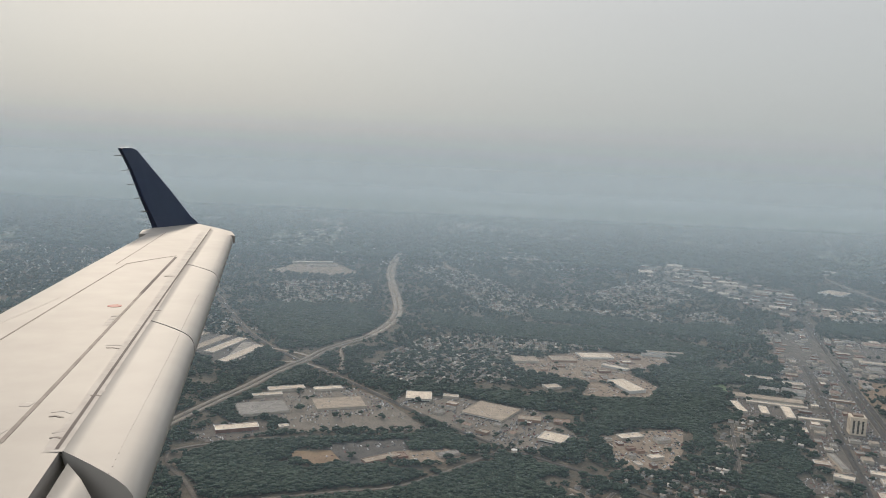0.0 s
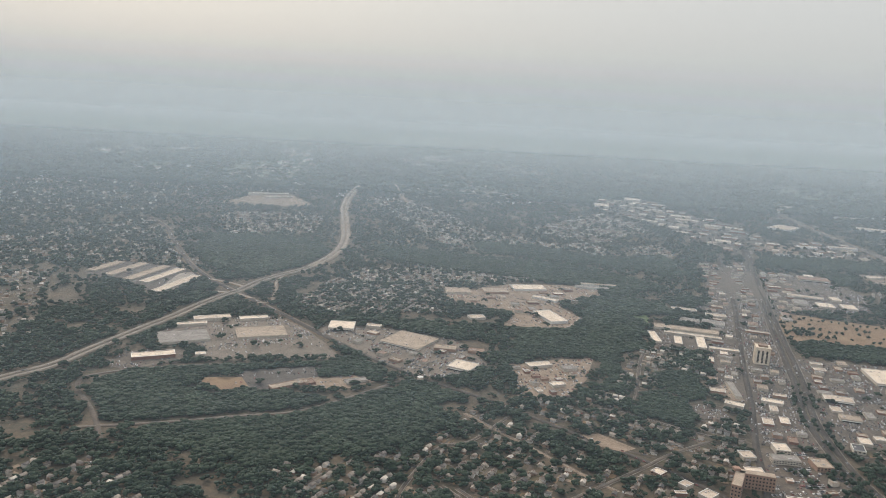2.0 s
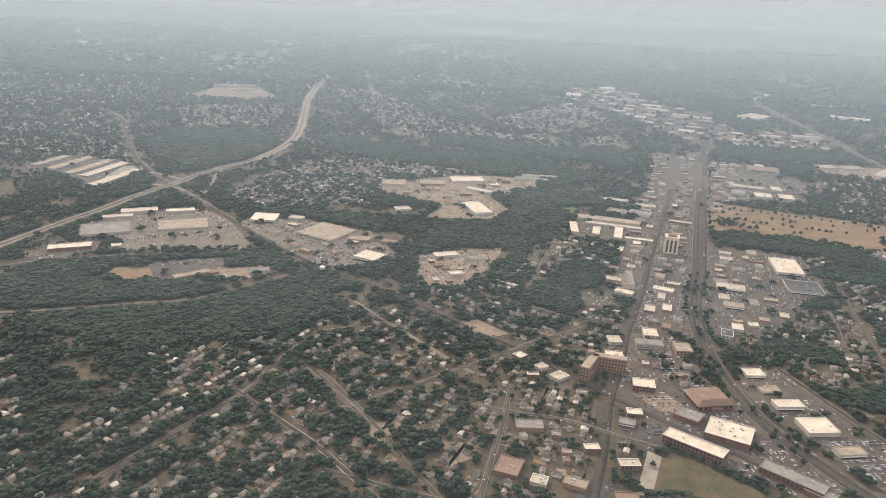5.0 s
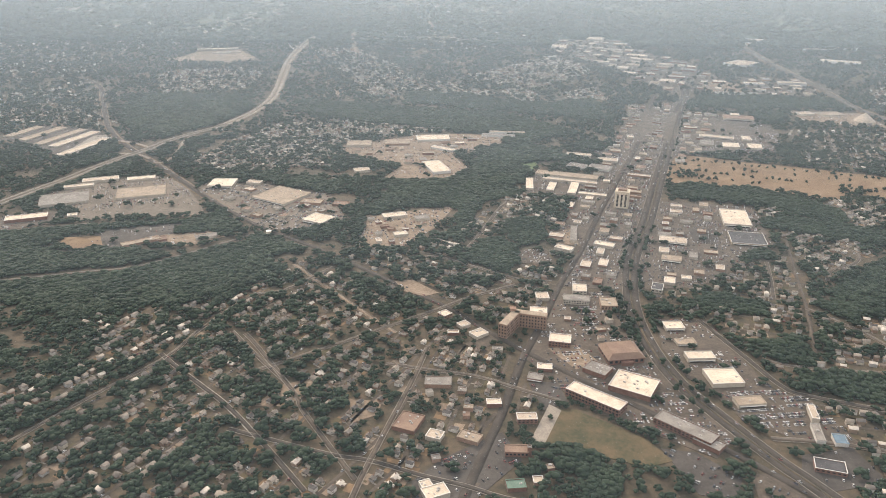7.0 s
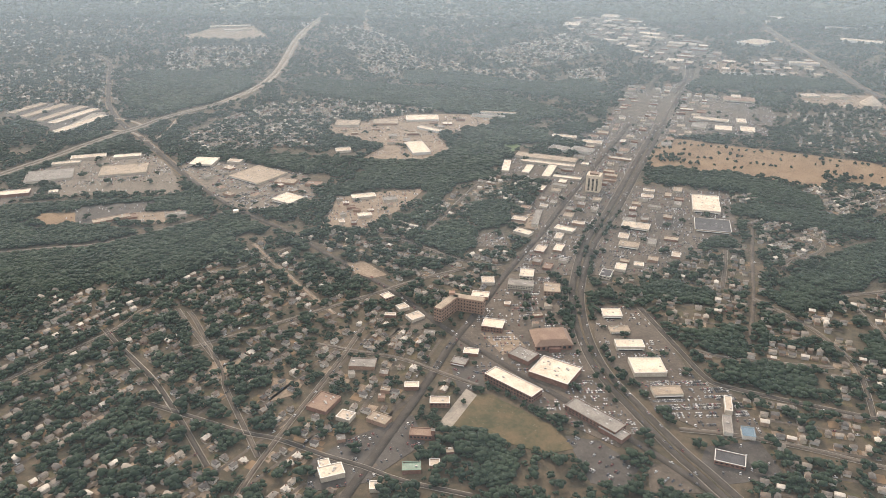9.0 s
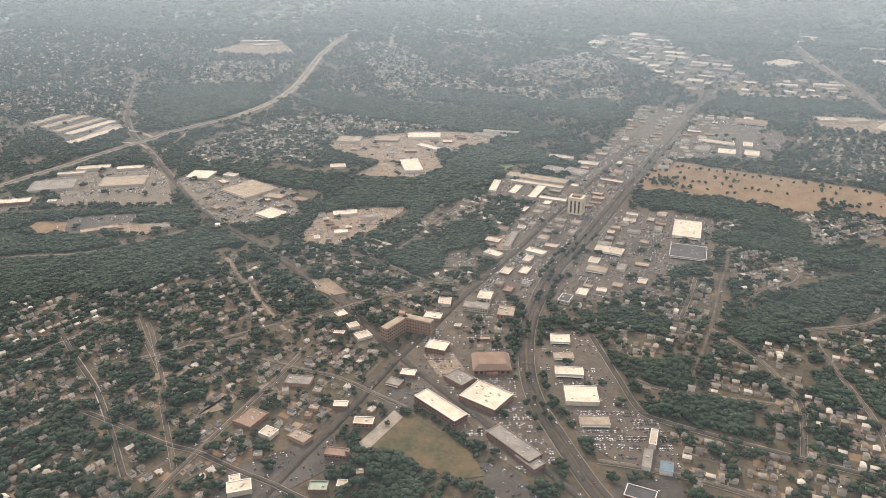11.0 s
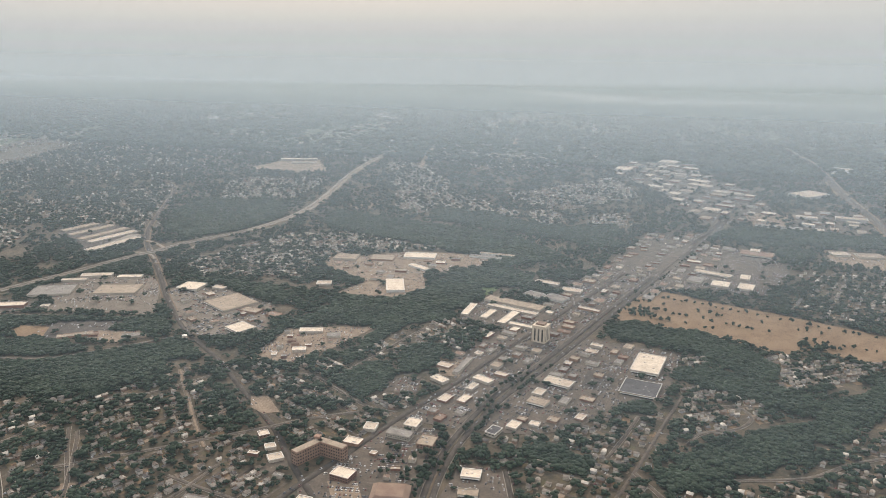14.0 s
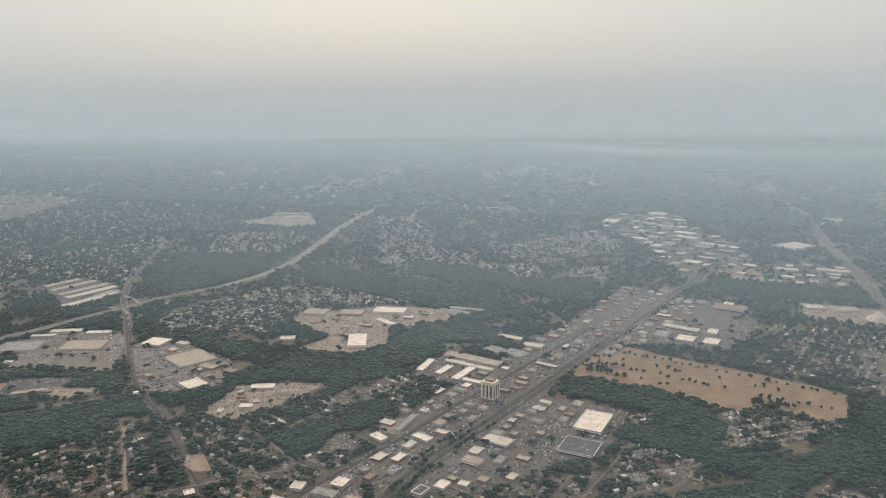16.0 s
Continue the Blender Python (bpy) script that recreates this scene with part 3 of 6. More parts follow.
A_HALF = 5.4 + 1.9 * smooth((AP[:, 1] - 420) / 260)
ribbon("highway_median", AP, -0.9, 0.9, 0.34, GROUND, "dry grass median of the divided highway")
ribbon("highway", AP, 0.9, A_HALF, 0.4, ASPHALT, "dark asphalt carriageway of a divided highway")
ribbon("highway", AP, -A_HALF, -0.9, 0.4, ASPHALT, "dark asphalt carriageway of a divided highway")
for side in (-1, 1):
    ribbon("kerb", AP, side * (A_HALF + 0.2) - 0.15, side * (A_HALF + 0.2) + 0.15, 0.5, CONCRETE, "pale concrete kerb of the highway")
road("far_highway", [(840, 2100), (864, 1880), (867, 1700), (868, 1570), (882, 1368), (888, 1200), (930, 1050)], 15, LOT, "a far divided highway", 0.42, 4.0)
road("ramp", [(-100, 1040), (-114, 1020), (-120, 978), (-113, 933), (-109, 880), (-123, 872)], 3.6, HIGHWAY, "a curved motorway slip road", 0.44, 1.0)
road("ramp", [(-150, 935), (-166, 950), (-186, 962), (-206, 972)], 4.5, HIGHWAY, "a short motorway slip road", 0.45, 1.5)
road("ramp", [(-196, 905), (-175, 912), (-152, 905), (-135, 890)], 4.0, HIGHWAY, "a motorway slip road under trees", 0.46, 1.0)
road("street", [(255, 605), (267, 640), (276, 669), (285, 700), (296, 734), (303, 750)], 2.4, LOT, "a pale residential street up a slope", 0.37)
road("street", [(201, 590), (229, 600), (262, 582), (302, 556), (330, 552)], 2.2, LOT, "a residential street", 0.37)
road("street", [(523, 600), (514, 565), (503, 528)], 2.2, LOT, "a residential street", 0.38)
road("dirt_track", [(110, 578), (123, 562), (154, 524), (182, 490), (208, 460)], 2.6, EARTH, "a bare earth cut between trees", 0.3)
road("side_road", [(62, 650), (12, 597), (-25, 566), (-66, 553), (-118, 536), (-180, 520)], 4.4, LOT, "a pale road under trees", 0.37)
road("loop_road", [(-110, 665), (-176, 643), (-213, 618), (-205, 587), (-193, 572), (-171, 539), (-150, 500)], 4, LOT, "a curving pale service road", 0.37)
road("far_road", [(-10, 1860), (10, 1720), (30, 1620)], 10, EARTH, "a straight cleared strip far off", 0.4)
road("far_road", [(150, 2200), (170, 2020), (180, 1900)], 12, EARTH, "a straight cleared strip far off", 0.4)
road("street", [(433, 489), (451, 432), (462, 399), (477, 388), (555, 363), (640, 340), (740, 300)], 3.2, ASPHALT, "a residential street", 0.37)
road("street", [(560, 653), (542, 588), (522, 511), (500, 440)], 2.9, LOT, "a pale residential street with parked cars", 0.37)
road("street", [(522, 511), (547, 475), (558, 447), (563, 424), (560, 400), (552, 366)], 2.6, LOT, "a curving residential street", 0.38)
road("street", [(435, 344), (459, 342), (495, 335), (539, 320), (600, 300), (680, 270)], 2.9, LOT, "a residential street", 0.37)
road("street", [(462, 432), (480, 424), (514, 420), (548, 418)], 2.4, LOT, "a residential street", 0.38)
road("street", [(560, 563), (573, 585), (600, 600), (612, 622), (600, 640), (573, 627)], 2.2, LOT, "a looping residential street", 0.38)
road("street", [(590, 520), (640, 537), (674, 565), (730, 600)], 2.4, LOT, "a residential street by woods", 0.38)
road("street", [(594, 500), (598, 460), (604, 411), (600, 360)], 2.4, LOT, "a residential street", 0.38)
road("street", [(110, 398), (163, 438), (210, 476), (237, 498), (262, 520), (300, 545)], 2.4, LOT, "a crossing street", 0.37)
road("street", [(0, 325), (25, 370), (56, 422), (66, 458), (89, 514), (113, 527), (145, 574)], 1.9, LOT, "a narrow residential street under trees", 0.37)
for s in (-1.9, 1.7):
    ribbon("kerb", curve_points([(70, 405), (92, 385), (113, 365), (143, 330)]), s, s + 0.3, 0.5, KERB, "white concrete kerb")
road("street", [(50, 425), (70, 405), (113, 365), (143, 330), (175, 290)], 2.4, ASPHALT, "a dark residential street with white kerbs", 0.38)
road("street", [(100, 455), (113, 438), (152, 379), (160, 362), (200, 300)], 2.2, LOT, "a residential street", 0.37)
road("street", [(205, 418), (234, 411), (266, 404), (295, 389), (317, 378)], 2.3, LOT, "a residential street", 0.37)
road("street", [(120, 342), (182, 321), (206, 316), (237, 304), (259, 297), (281, 288), (318, 280)], 2.3, ASPHALT, "a town street", 0.37)
road("street", [(198, 270), (202, 296), (210, 334), (225, 401), (232, 440)], 2.3, LOT, "a town street", 0.37)
road("street", [(90, 458), (103, 441), (121, 419), (142, 394)], 2.2, LOT, "a narrow street under trees", 0.37)

# ---------------------------------------------------------------- large buildings
def add_windows(parent, w, d, h, floors, bays, sides, base=1.0, fill=(0.55, 0.5)):
    """Panes on the named sides (0 front, 1 right, 2 back, 3 left), each a part."""
    cache = {}
    for side in sides:
        run = w if side in (0, 2) else d
        nb = max(1, int(round(bays * run / max(w, d))))
        bw, fh = run / nb, (h - base) / floors
        key = round(bw, 2)
        if key not in cache:
            cache[key] = boxed((-bw * fill[0] / 2, -0.05, -fh * fill[1] / 2, bw * fill[0] / 2, 0.05, fh * fill[1] / 2))
            me = bpy.data.meshes.new("window")
            cache[key].to_mesh(me)
            cache[key].free()
            me.materials.append(GLASS)
            cache[key] = me
        for i in range(nb):
            for k in range(floors):
                o = new("window", cache[key])
                o.parent = parent
                u, z = -run / 2 + (i + 0.5) * bw, base + (k + 0.5) * fh - 0.15
                x, y, r = ((u, -d / 2, 0), (w / 2, u, 90), (u, d / 2, 0), (-w / 2, u, 90))[side]
                o.matrix_basis = pose(x, y, z, 0, 0, r)


def store(name, label, x, y, w, d, h, rot, roof, wall, units=3, front=None, windows=None, category="building", lip=0.35):
    """A flat-roofed building: four walls with a parapet, a roof deck set into them, rooftop units and shop windows."""
    y += 0.3 * h * y / 275
    h *= 0.7
    z = float(elev(y))
    ob = empty(name, pose(x, y, z, 0, 0, rot), label, category)
    take_box(x, y, w + 2, d + 2, rot)
    t = min(0.35, w / 12)
    part("shell", frame_ring(w, d, t, -0.5, h), wall, ob)
    part("roof", boxed((-w / 2 + t, -d / 2 + t, h - lip - 0.3, w / 2 - t, d / 2 - t, h - lip)), roof, ob)
    part("coping", frame_ring(w, d, t, h, h + 0.12, 0.1), STEEL if roof in (WHITE, CREAM, DARK) else roof, ob)
    r = random.Random(int(x * 7 + y * 13))
    for _ in range(units):
        a, b, s = r.uniform(-w * 0.38, w * 0.38), r.uniform(-d * 0.38, d * 0.38), r.uniform(0.4, 0.9)
        part("rooftop_unit", boxed((a - s, b - s * 0.6, h - lip, a + s, b + s * 0.6, h - lip + s * 0.8), (a - s * 0.5, b - s * 0.3, h - lip + s * 0.8, a + s * 0.1, b + s * 0.3, h - lip + s)), UNIT, ob)
    if front:
        part("shop_window", boxed((-w * 0.42, -d / 2 - 0.04, 0.3, w * 0.42, -d / 2 + 0.02, min(h * 0.5, 1.5))), GLASS, ob)
        part("awning", boxed((-w * 0.46, -d / 2 - 0.8, min(h * 0.5, 1.5) + 0.05, w * 0.46, -d / 2, min(h * 0.5, 1.5) + 0.25)), STEEL, ob)
    if windows:
        add_windows(ob, w, d, h - 0.4, *windows)
    return ob


# Shops and halls, one by one.
store("supermarket", "large store with a white membrane roof beside its car park", 529, 702, 26, 44, 5, -10, WHITE, STUCCO, 9, True)
store("department_store", "low store with a dark roof and tan walls", 523, 648, 32, 30, 4, -10, DARK, TAN, 4, True)
store("shopping_strip", "L-shaped shop row with a pale roof", 452, 641, 25, 14, 4, -16, CREAM, STUCCO, 4, True)
store("shop", "shop with a tan roof beside the highway", 440, 598, 17, 12, 4, -16, TAN, STUCCO, 2, True)
store("restaurant", "small restaurant with a cream roof", 475, 722, 12, 9, 3, -10, CREAM, BRICK2, 2, True)
store("shop", "small white-roofed shop beside paved yards", 443, 560, 8, 7, 3, -10, WHITE, STUCCO, 1)
store("mall", "long shopping centre with a reddish roof and pale front", 673, 1137, 44, 26, 5, -14, BROWN, STUCCO, 4, True)
store("mall_annex", "white-roofed shop at the shopping centre", 672, 1150, 13, 14, 6, -12, WHITE, STUCCO, 2)
store("shopping_strip", "long shop row with a cream roof", 607, 1026, 46, 12, 4, -20, CREAM, STUCCO, 3, True)
store("shop", "white-roofed shop beside paved yards", 613, 982, 21, 22, 4, -12, WHITE, STUCCO, 3)
store("shop", "white-roofed shop beside trees beside paved yards", 643, 978, 18, 24, 4, -14, WHITE, STUCCO, 3)
store("shop", "small white-roofed shop beside paved yards", 646, 1020, 12, 20, 4, -10, WHITE, STUCCO, 2)
store("shop", "grey-roofed shop beside paved yards", 584, 993, 18, 24, 4, -18, GREY, STUCCO, 2)
store("warehouse", "far warehouse with a broad cream roof", 806, 1536, 60, 44, 6, 43, CREAM, STEEL, 2)
store("warehouse", "far warehouse with a pale roof", 845, 1375, 48, 16, 6, -8, CREAM, STEEL, 1)
store("warehouse", "far warehouse with a white roof", 776, 1372, 34, 12, 5, -10, WHITE, STEEL, 1)
store("warehouse", "small far warehouse with a white roof", 771, 1325, 19, 12, 5, -18, WHITE, STEEL, 0)
store("warehouse", "long far warehouse with a white roof", 1012, 1560, 74, 22, 6, -26, WHITE, STEEL, 1)
store("warehouse", "far pale warehouse beside paved yards", 907, 1739, 50, 28, 5, -8, CREAM, STEEL, 1)
store("depot", "low depot building with a cream roof", 787, 1172, 24, 16, 4, 14, CREAM, STUCCO, 1)
store("depot", "low depot building with a tan roof", 826, 1172, 34, 22, 4, 10, TAN, STUCCO, 2)
store("far_store", "far store with a pale roof", 616, 1573, 46, 20, 4, -34, CREAM, STUCCO, 1)
store("far_store", "far store with a pale roof", 663, 1523, 52, 18, 4, -24, CREAM, STUCCO, 1)
store("far_store", "far store with a white roof and parapet", 556, 1790, 35, 40, 6, -20, WHITE, STUCCO, 1)
store("far_store", "far store with a bright white roof", 462, 1692, 32, 44, 5, -10, WHITE, STUCCO, 1)
store("storage_row", "long storage building with a tan roof", 377, 839, 72, 16, 4, -17, TAN, STUCCO, 2)
store("storage_row", "white-roofed storage row beside paved yards", 378, 819, 62, 8, 3.5, -17, CREAM, STUCCO, 0)
store("storage_row", "white-roofed storage row beside paved yards", 331, 806, 8, 38, 3.5, -4, WHITE, STUCCO, 0)
store("storage_row", "white-roofed storage row beside paved yards", 355, 798, 8, 28, 3, -14, WHITE, STUCCO, 0)
store("storage_row", "white-roofed storage row beside paved yards", 379, 794, 9, 42, 3, -14, WHITE, STUCCO, 0)
store("storage_row", "white-roofed storage row beside paved yards", 397, 773, 30, 7, 3, -15, WHITE, STUCCO, 0)
store("factory", "factory with a broad white roof", 214, 1000, 44, 24, 4, 8, WHITE, STEEL, 2)
store("factory", "factory with a tan roof", 117, 966, 32, 26, 4, 4, TAN, STUCCO, 2)
store("factory", "factory with a brown roof", 167, 976, 33, 24, 4, 5, TAN, BRICK2, 2)
store("factory", "narrow white-roofed factory shed beside paved yards", 229, 946, 34, 9, 4, -32, WHITE, STEEL, 1)
store("factory", "long low factory shed with a grey roof", 304, 1019, 46, 9, 4, -8, GREY, STEEL, 0)
store("factory", "factory with a large cream roof in a gravel yard", 223, 862, 22, 46, 5, 20, WHITE, STEEL, 3)
store("warehouse", "small warehouse with a cream roof", 135, 848, 18, 13, 4, 18, CREAM, STUCCO, 1)
store("supermarket", "store with a bright white roof beside the main street", -14, 788, 27, 26, 5, 0, WHITE, STUCCO, 4, True)
store("mall", "broad shopping centre with a tan gravel roof", 60, 753, 46, 44, 3.2, -30, TAN, STUCCO, 9, True)
store("shop", "small cream-roofed shop beside paved yards", 20, 795, 16, 9, 4, -8, CREAM, STUCCO, 1)
store("home_store", "store with a white roof and pale walls", 113, 680, 24, 22, 5, -28, WHITE, STUCCO, 4, True)
store("shop", "brick shop with a flat roof", 97, 733, 22, 13, 4, -8, TAN, BRICK2, 3)
store("shop", "brick shop with a flat roof", 128, 728, 16, 11, 4, -8, BROWN, BRICK2, 3)
store("office", "low white office building with a red base", -175, 671, 38, 13, 5, 22, WHITE, BRICK, 3)
store("office", "small white building beside paved yards", -135, 684, 9, 7, 3, 22, WHITE, STUCCO, 1)
store("school", "school with a pale flat roof", -155, 794, 38, 12, 5, 22, CREAM, STUCCO, 3)
store("school", "school wing with a pale roof", -170, 772, 30, 8, 4, 22, CREAM, STUCCO, 2)
store("school", "large school block with a grey roof and rooftop units", -166, 731, 48, 36, 3.4, 24, GREY, STUCCO, 10)
store("school", "broad school hall with a tan roof", -94, 757, 50, 34, 3.2, 19, TAN, STUCCO, 5)
store("school", "white school pavilion beside paved yards", -112, 803, 30, 10, 4, 20, WHITE, STUCCO, 3)
for sx, sy, sl in ((-238, 935, 88), (-268, 972, 82), (-292, 983, 85), (-325, 997, 77), (-356, 1007, 60)):
    store("storage_shed", "long storage shed with a pale roof", sx, sy, 14, sl, 3, -16, CREAM if sx > -280 else TAN, STUCCO, 0)
store("hall", "long low brick hall with a tan roof", -40, 618, 34, 9, 3.4, 36, TAN, BRICK2, 4)
store("hall", "small brown-roofed building beside paved yards", -24, 626, 9, 10, 3, 30, BROWN, BRICK, 1)
store("office", "long low office with white trim", 16, 634, 20, 9, 3, 28, GREY, STUCCO, 2)
store("depot", "low depot with a white roof", 187, 696, 24, 11, 4, 20, WHITE, STUCCO, 2)
store("depot", "small white-roofed depot beside paved yards", 197, 646, 13, 8, 4, 22, WHITE, STUCCO, 1)
store("depot", "grey-roofed depot shed beside paved yards", 215, 690, 14, 10, 4, 20, GREY, STUCCO, 1)

store("school", "long white school block in a bare clearing", -267, 1622, 84, 13, 5, 16, WHITE, STUCCO, 2)
store("school", "pale school wing in a bare clearing", -240, 1592, 56, 10, 4, 16, CREAM, STUCCO, 1)
store("warehouse", "small far warehouse with a cream roof", -367, 1827, 26, 18, 5, 10, CREAM, STUCCO, 0)
store("far_store", "far store with a cream roof", 574, 1669, 34, 14, 4, -20, CREAM, STUCCO, 1)
store("far_store", "far store with a pale stepped roof", 614, 1610, 42, 22, 4, -24, WHITE, STUCCO, 1)
store("warehouse", "far warehouse with a cream roof among trees", 914, 1790, 52, 30, 6, -10, CREAM, STEEL, 1)
store("warehouse", "far low warehouse with a tan roof", 1020, 1690, 60, 14, 5, -14, TAN, STEEL, 0)
store("warehouse", "far low warehouse with a tan roof", 1088, 1708, 56, 12, 5, -10, TAN, STEEL, 0)
store("warehouse", "broad grey-roofed warehouse beside far yards", 723, 1303, 70, 10, 4, -8, GREY, STEEL, 0)
store("factory", "long grey-roofed factory shed by woods", 317, 1036, 50, 7, 4, -4, TAN, STEEL, 0)

# Town centre.
store("office", "white-roofed office beside the avenue", 314, 494, 13, 9, 4, -6, WHITE, BRICK2, 2)
store("shop", "pale-roofed shop beside paved yards", 319, 519, 10, 11, 4, 4, CREAM, STUCCO, 1)
store("shop", "white-roofed two-storey shop beside paved yards", 350, 530, 11, 13, 6, -6, WHITE, STUCCO, 2, None, (2, 5, (0, 1)))
store("office", "three-storey white office with dark window rows", 345, 512, 20, 10, 6, -6, GREY, STUCCO, 3, None, (2, 10, (0, 1, 3)))
store("office", "office with a brown roof and tan walls", 369, 506, 12.5, 15, 6, -2, TAN, BRICK2, 3, None, (2, 6, (0,)))
store("brick_hall", "brick building with a bright white roof", 325, 446, 15, 12, 7, -10, WHITE, BRICK, 1, None, (2, 7, (0, 1, 3)))
store("grey_store", "grey flat-roofed store with rooftop plant", 346, 411, 16, 13, 5, -36, GREY, BRICK, 8)
store("big_store", "large store with a patched white roof", 366, 392, 27, 22, 6, -28, WHITE, BRICK, 12)
store("long_block", "long brick block with a white roof", 339, 374, 37, 11, 8, -38, WHITE, BRICK, 3, None, (2, 16, (0, 1, 3)))
store("shop", "white-roofed corner shop beside paved yards", 311, 413, 10, 7, 4, -5, WHITE, BRICK, 1)
store("shop", "low brick shop beside paved yards", 304, 402, 10, 8, 3, -15, GREY, BRICK, 1, True)
store("house_office", "white-roofed building on the main street", 243, 486, 8, 8, 4, 42, WHITE, BRICK2, 1, None, (1, 3, (0, 3)))
store("house_office", "white flat-roofed building beside paved yards", 257, 470, 8, 7, 4, 38, CREAM, STUCCO, 1)
store("shop", "pale-roofed building on the main street", 268, 457, 11, 9, 4, 40, CREAM, STUCCO, 2)
store("hall", "low hall with a tan flat roof", 261, 336, 13, 8, 4, -24, TAN, BRICK2, 3)
store("school", "rambling brick building with a brown roof", 225, 349, 14, 17, 4, -20, BROWN, BRICK, 6)
store("school", "white wing of a brick building", 241, 337, 9, 8, 4, -20, CREAM, STUCCO, 3)
store("office", "low building with a grey roof", 241, 393, 17, 10, 4, 0, GREY, BRICK2, 2)
store("shop", "small white-roofed shop beside paved yards", 276, 371, 9, 6, 4, 5, WHITE, BRICK, 1)
store("office", "stepped white office among car parks", 243, 288, 13, 9, 5, 25, WHITE, STUCCO, 6)
store("office", "white annex of an office", 238, 294, 6, 7, 4, 25, WHITE, STUCCO, 2)
store("brick_house_row", "brick building with a pale roof", 295, 355, 12, 7, 5, 4, CREAM, BRICK, 1, None, (2, 5, (0, 1)))
store("church", "brick church with a tower", 287, 324, 13, 7, 5, 0, BROWN, BRICK, 0, None, (1, 6, (0,)))
store("church_tower", "square brick church tower beside paved yards", 294, 321, 2.2, 2.2, 9, 0, GREY, BRICK, 0)
store("green_hall", "building with a green metal roof", 285, 296, 10, 7, 4, 8, GREEN, BRICK, 1)
store("shop", "small white-roofed building beside paved yards", 268, 280, 6, 6, 4, 8, WHITE, STUCCO, 1)
store("town_block", "stepped brick block with grey flat roofs", 387, 347, 36, 11, 6, -42, GREY, BRICK, 9, None, (2, 14, (0, 1, 3)))
store("town_block", "lower brick wing with a grey flat roof", 397, 335, 16, 9, 4.5, -42, GREY, BRICK, 4)
store("warehouse", "warehouse with a grey felt roof", 394, 877, 22, 16, 4, -25, GREY, STEEL, 3)
store("warehouse", "warehouse with a pale grey roof", 421, 872, 26, 18, 4, -25, GREY, STEEL, 3)
store("warehouse", "long shed with a cream roof", 403, 927, 31, 10, 4, -13, CREAM, STUCCO, 1)
store("shop", "shop with a bright pale roof", 436, 905, 24, 13, 4, -10, CREAM, STUCCO, 2)
store("shopping_strip", "narrow shop row beside the highway", 462, 843, 26, 6, 3.5, -20, CREAM, BRICK2, 2)
store("long_shed", "long grey shed in a paved yard", 361, 653, 6, 38, 4, -8, GREY, STUCCO, 0)
store("shop", "white-roofed shop beside the avenue", 348, 618, 16, 9, 4, -30, WHITE, STUCCO, 2)
store("shop", "white-roofed shop with parked cars", 386, 628, 18, 9, 4, -25, WHITE, STUCCO, 2)
store("shop", "dark-roofed shop with white walls", 414, 538, 9, 13, 4.5, -18, DARK, STUCCO, 1, None, (1, 4, (0, 1)))
store("shop", "cream-roofed shop by the highway", 411, 474, 14, 11, 4, 4, WHITE, STUCCO, 2, True)
store("shop", "shop with a tan roof and white edge", 414, 452, 14, 8, 3, 8, TAN, STUCCO, 2, True)
store("shop", "long shop with a white roof", 418, 430, 19, 9.5, 5, 4, WHITE, STUCCO, 2, True)
store("warehouse", "square white ribbed-roof warehouse beside paved yards", 426, 404, 21, 18, 5, 6, WHITE, STUCCO, 2)
store("car_dealer", "vehicle showroom with a tan roof", 434, 378, 18, 9, 4, 8, TAN, STUCCO, 2, True)
store("shop", "narrow cream-roofed workshop beside paved yards", 468, 366, 4.2, 15, 5, -10, CREAM, STUCCO, 1)
store("workshop", "narrow grey workshop beside paved yards", 463, 347, 5, 17, 4, -10, GREY, STEEL, 1)
store("workshop", "workshop with a blue metal roof", 473, 341, 7.2, 9, 4, -8, BLUE, STEEL, 0)
store("shop", "brick shop with a dark roof and white rim", 457, 317, 16, 10, 4, -16, DARK, BRICK, 0, None, (1, 6, (0,)))


def parts_hall():
    """The hall with the broad hipped brown roof."""
    ob = empty("event_hall", pose(365, 434, 0, 0, 0, 10), "brick hall under a broad brown hipped roof", "building")
    take_box(365, 434, 30, 26, 10)
    part("shell", boxed((-12.5, -10.5, -0.5, 12.5, 10.5, 4.2)), BRICK, ob)
    bm = bmesh.new()
    low = [bm.verts.new(p) for p in ((-13.2, -11.2, 4.2), (13.2, -11.2, 4.2), (13.2, 11.2, 4.2), (-13.2, 11.2, 4.2))]
    top = [bm.verts.new(p) for p in ((-9, -7.5, 7.2), (9.5, -7.5, 7.2), (9.5, 8, 7.2), (-9, 8, 7.2))]
    bm.faces.new(low[::-1])
    bm.faces.new(top)
    for i in range(4):
        bm.faces.new((low[i], low[(i + 1) % 4], top[(i + 1) % 4], top[i]))
    part("roof", bm, BROWN, ob)
    part("entrance", boxed((-4, -13, -0.3, 4, -10.5, 3)), BRICK, ob)
    add_windows(ob, 25, 21, 4.2, 1, 7, (0, 1, 3), 0.6)


parts_hall()


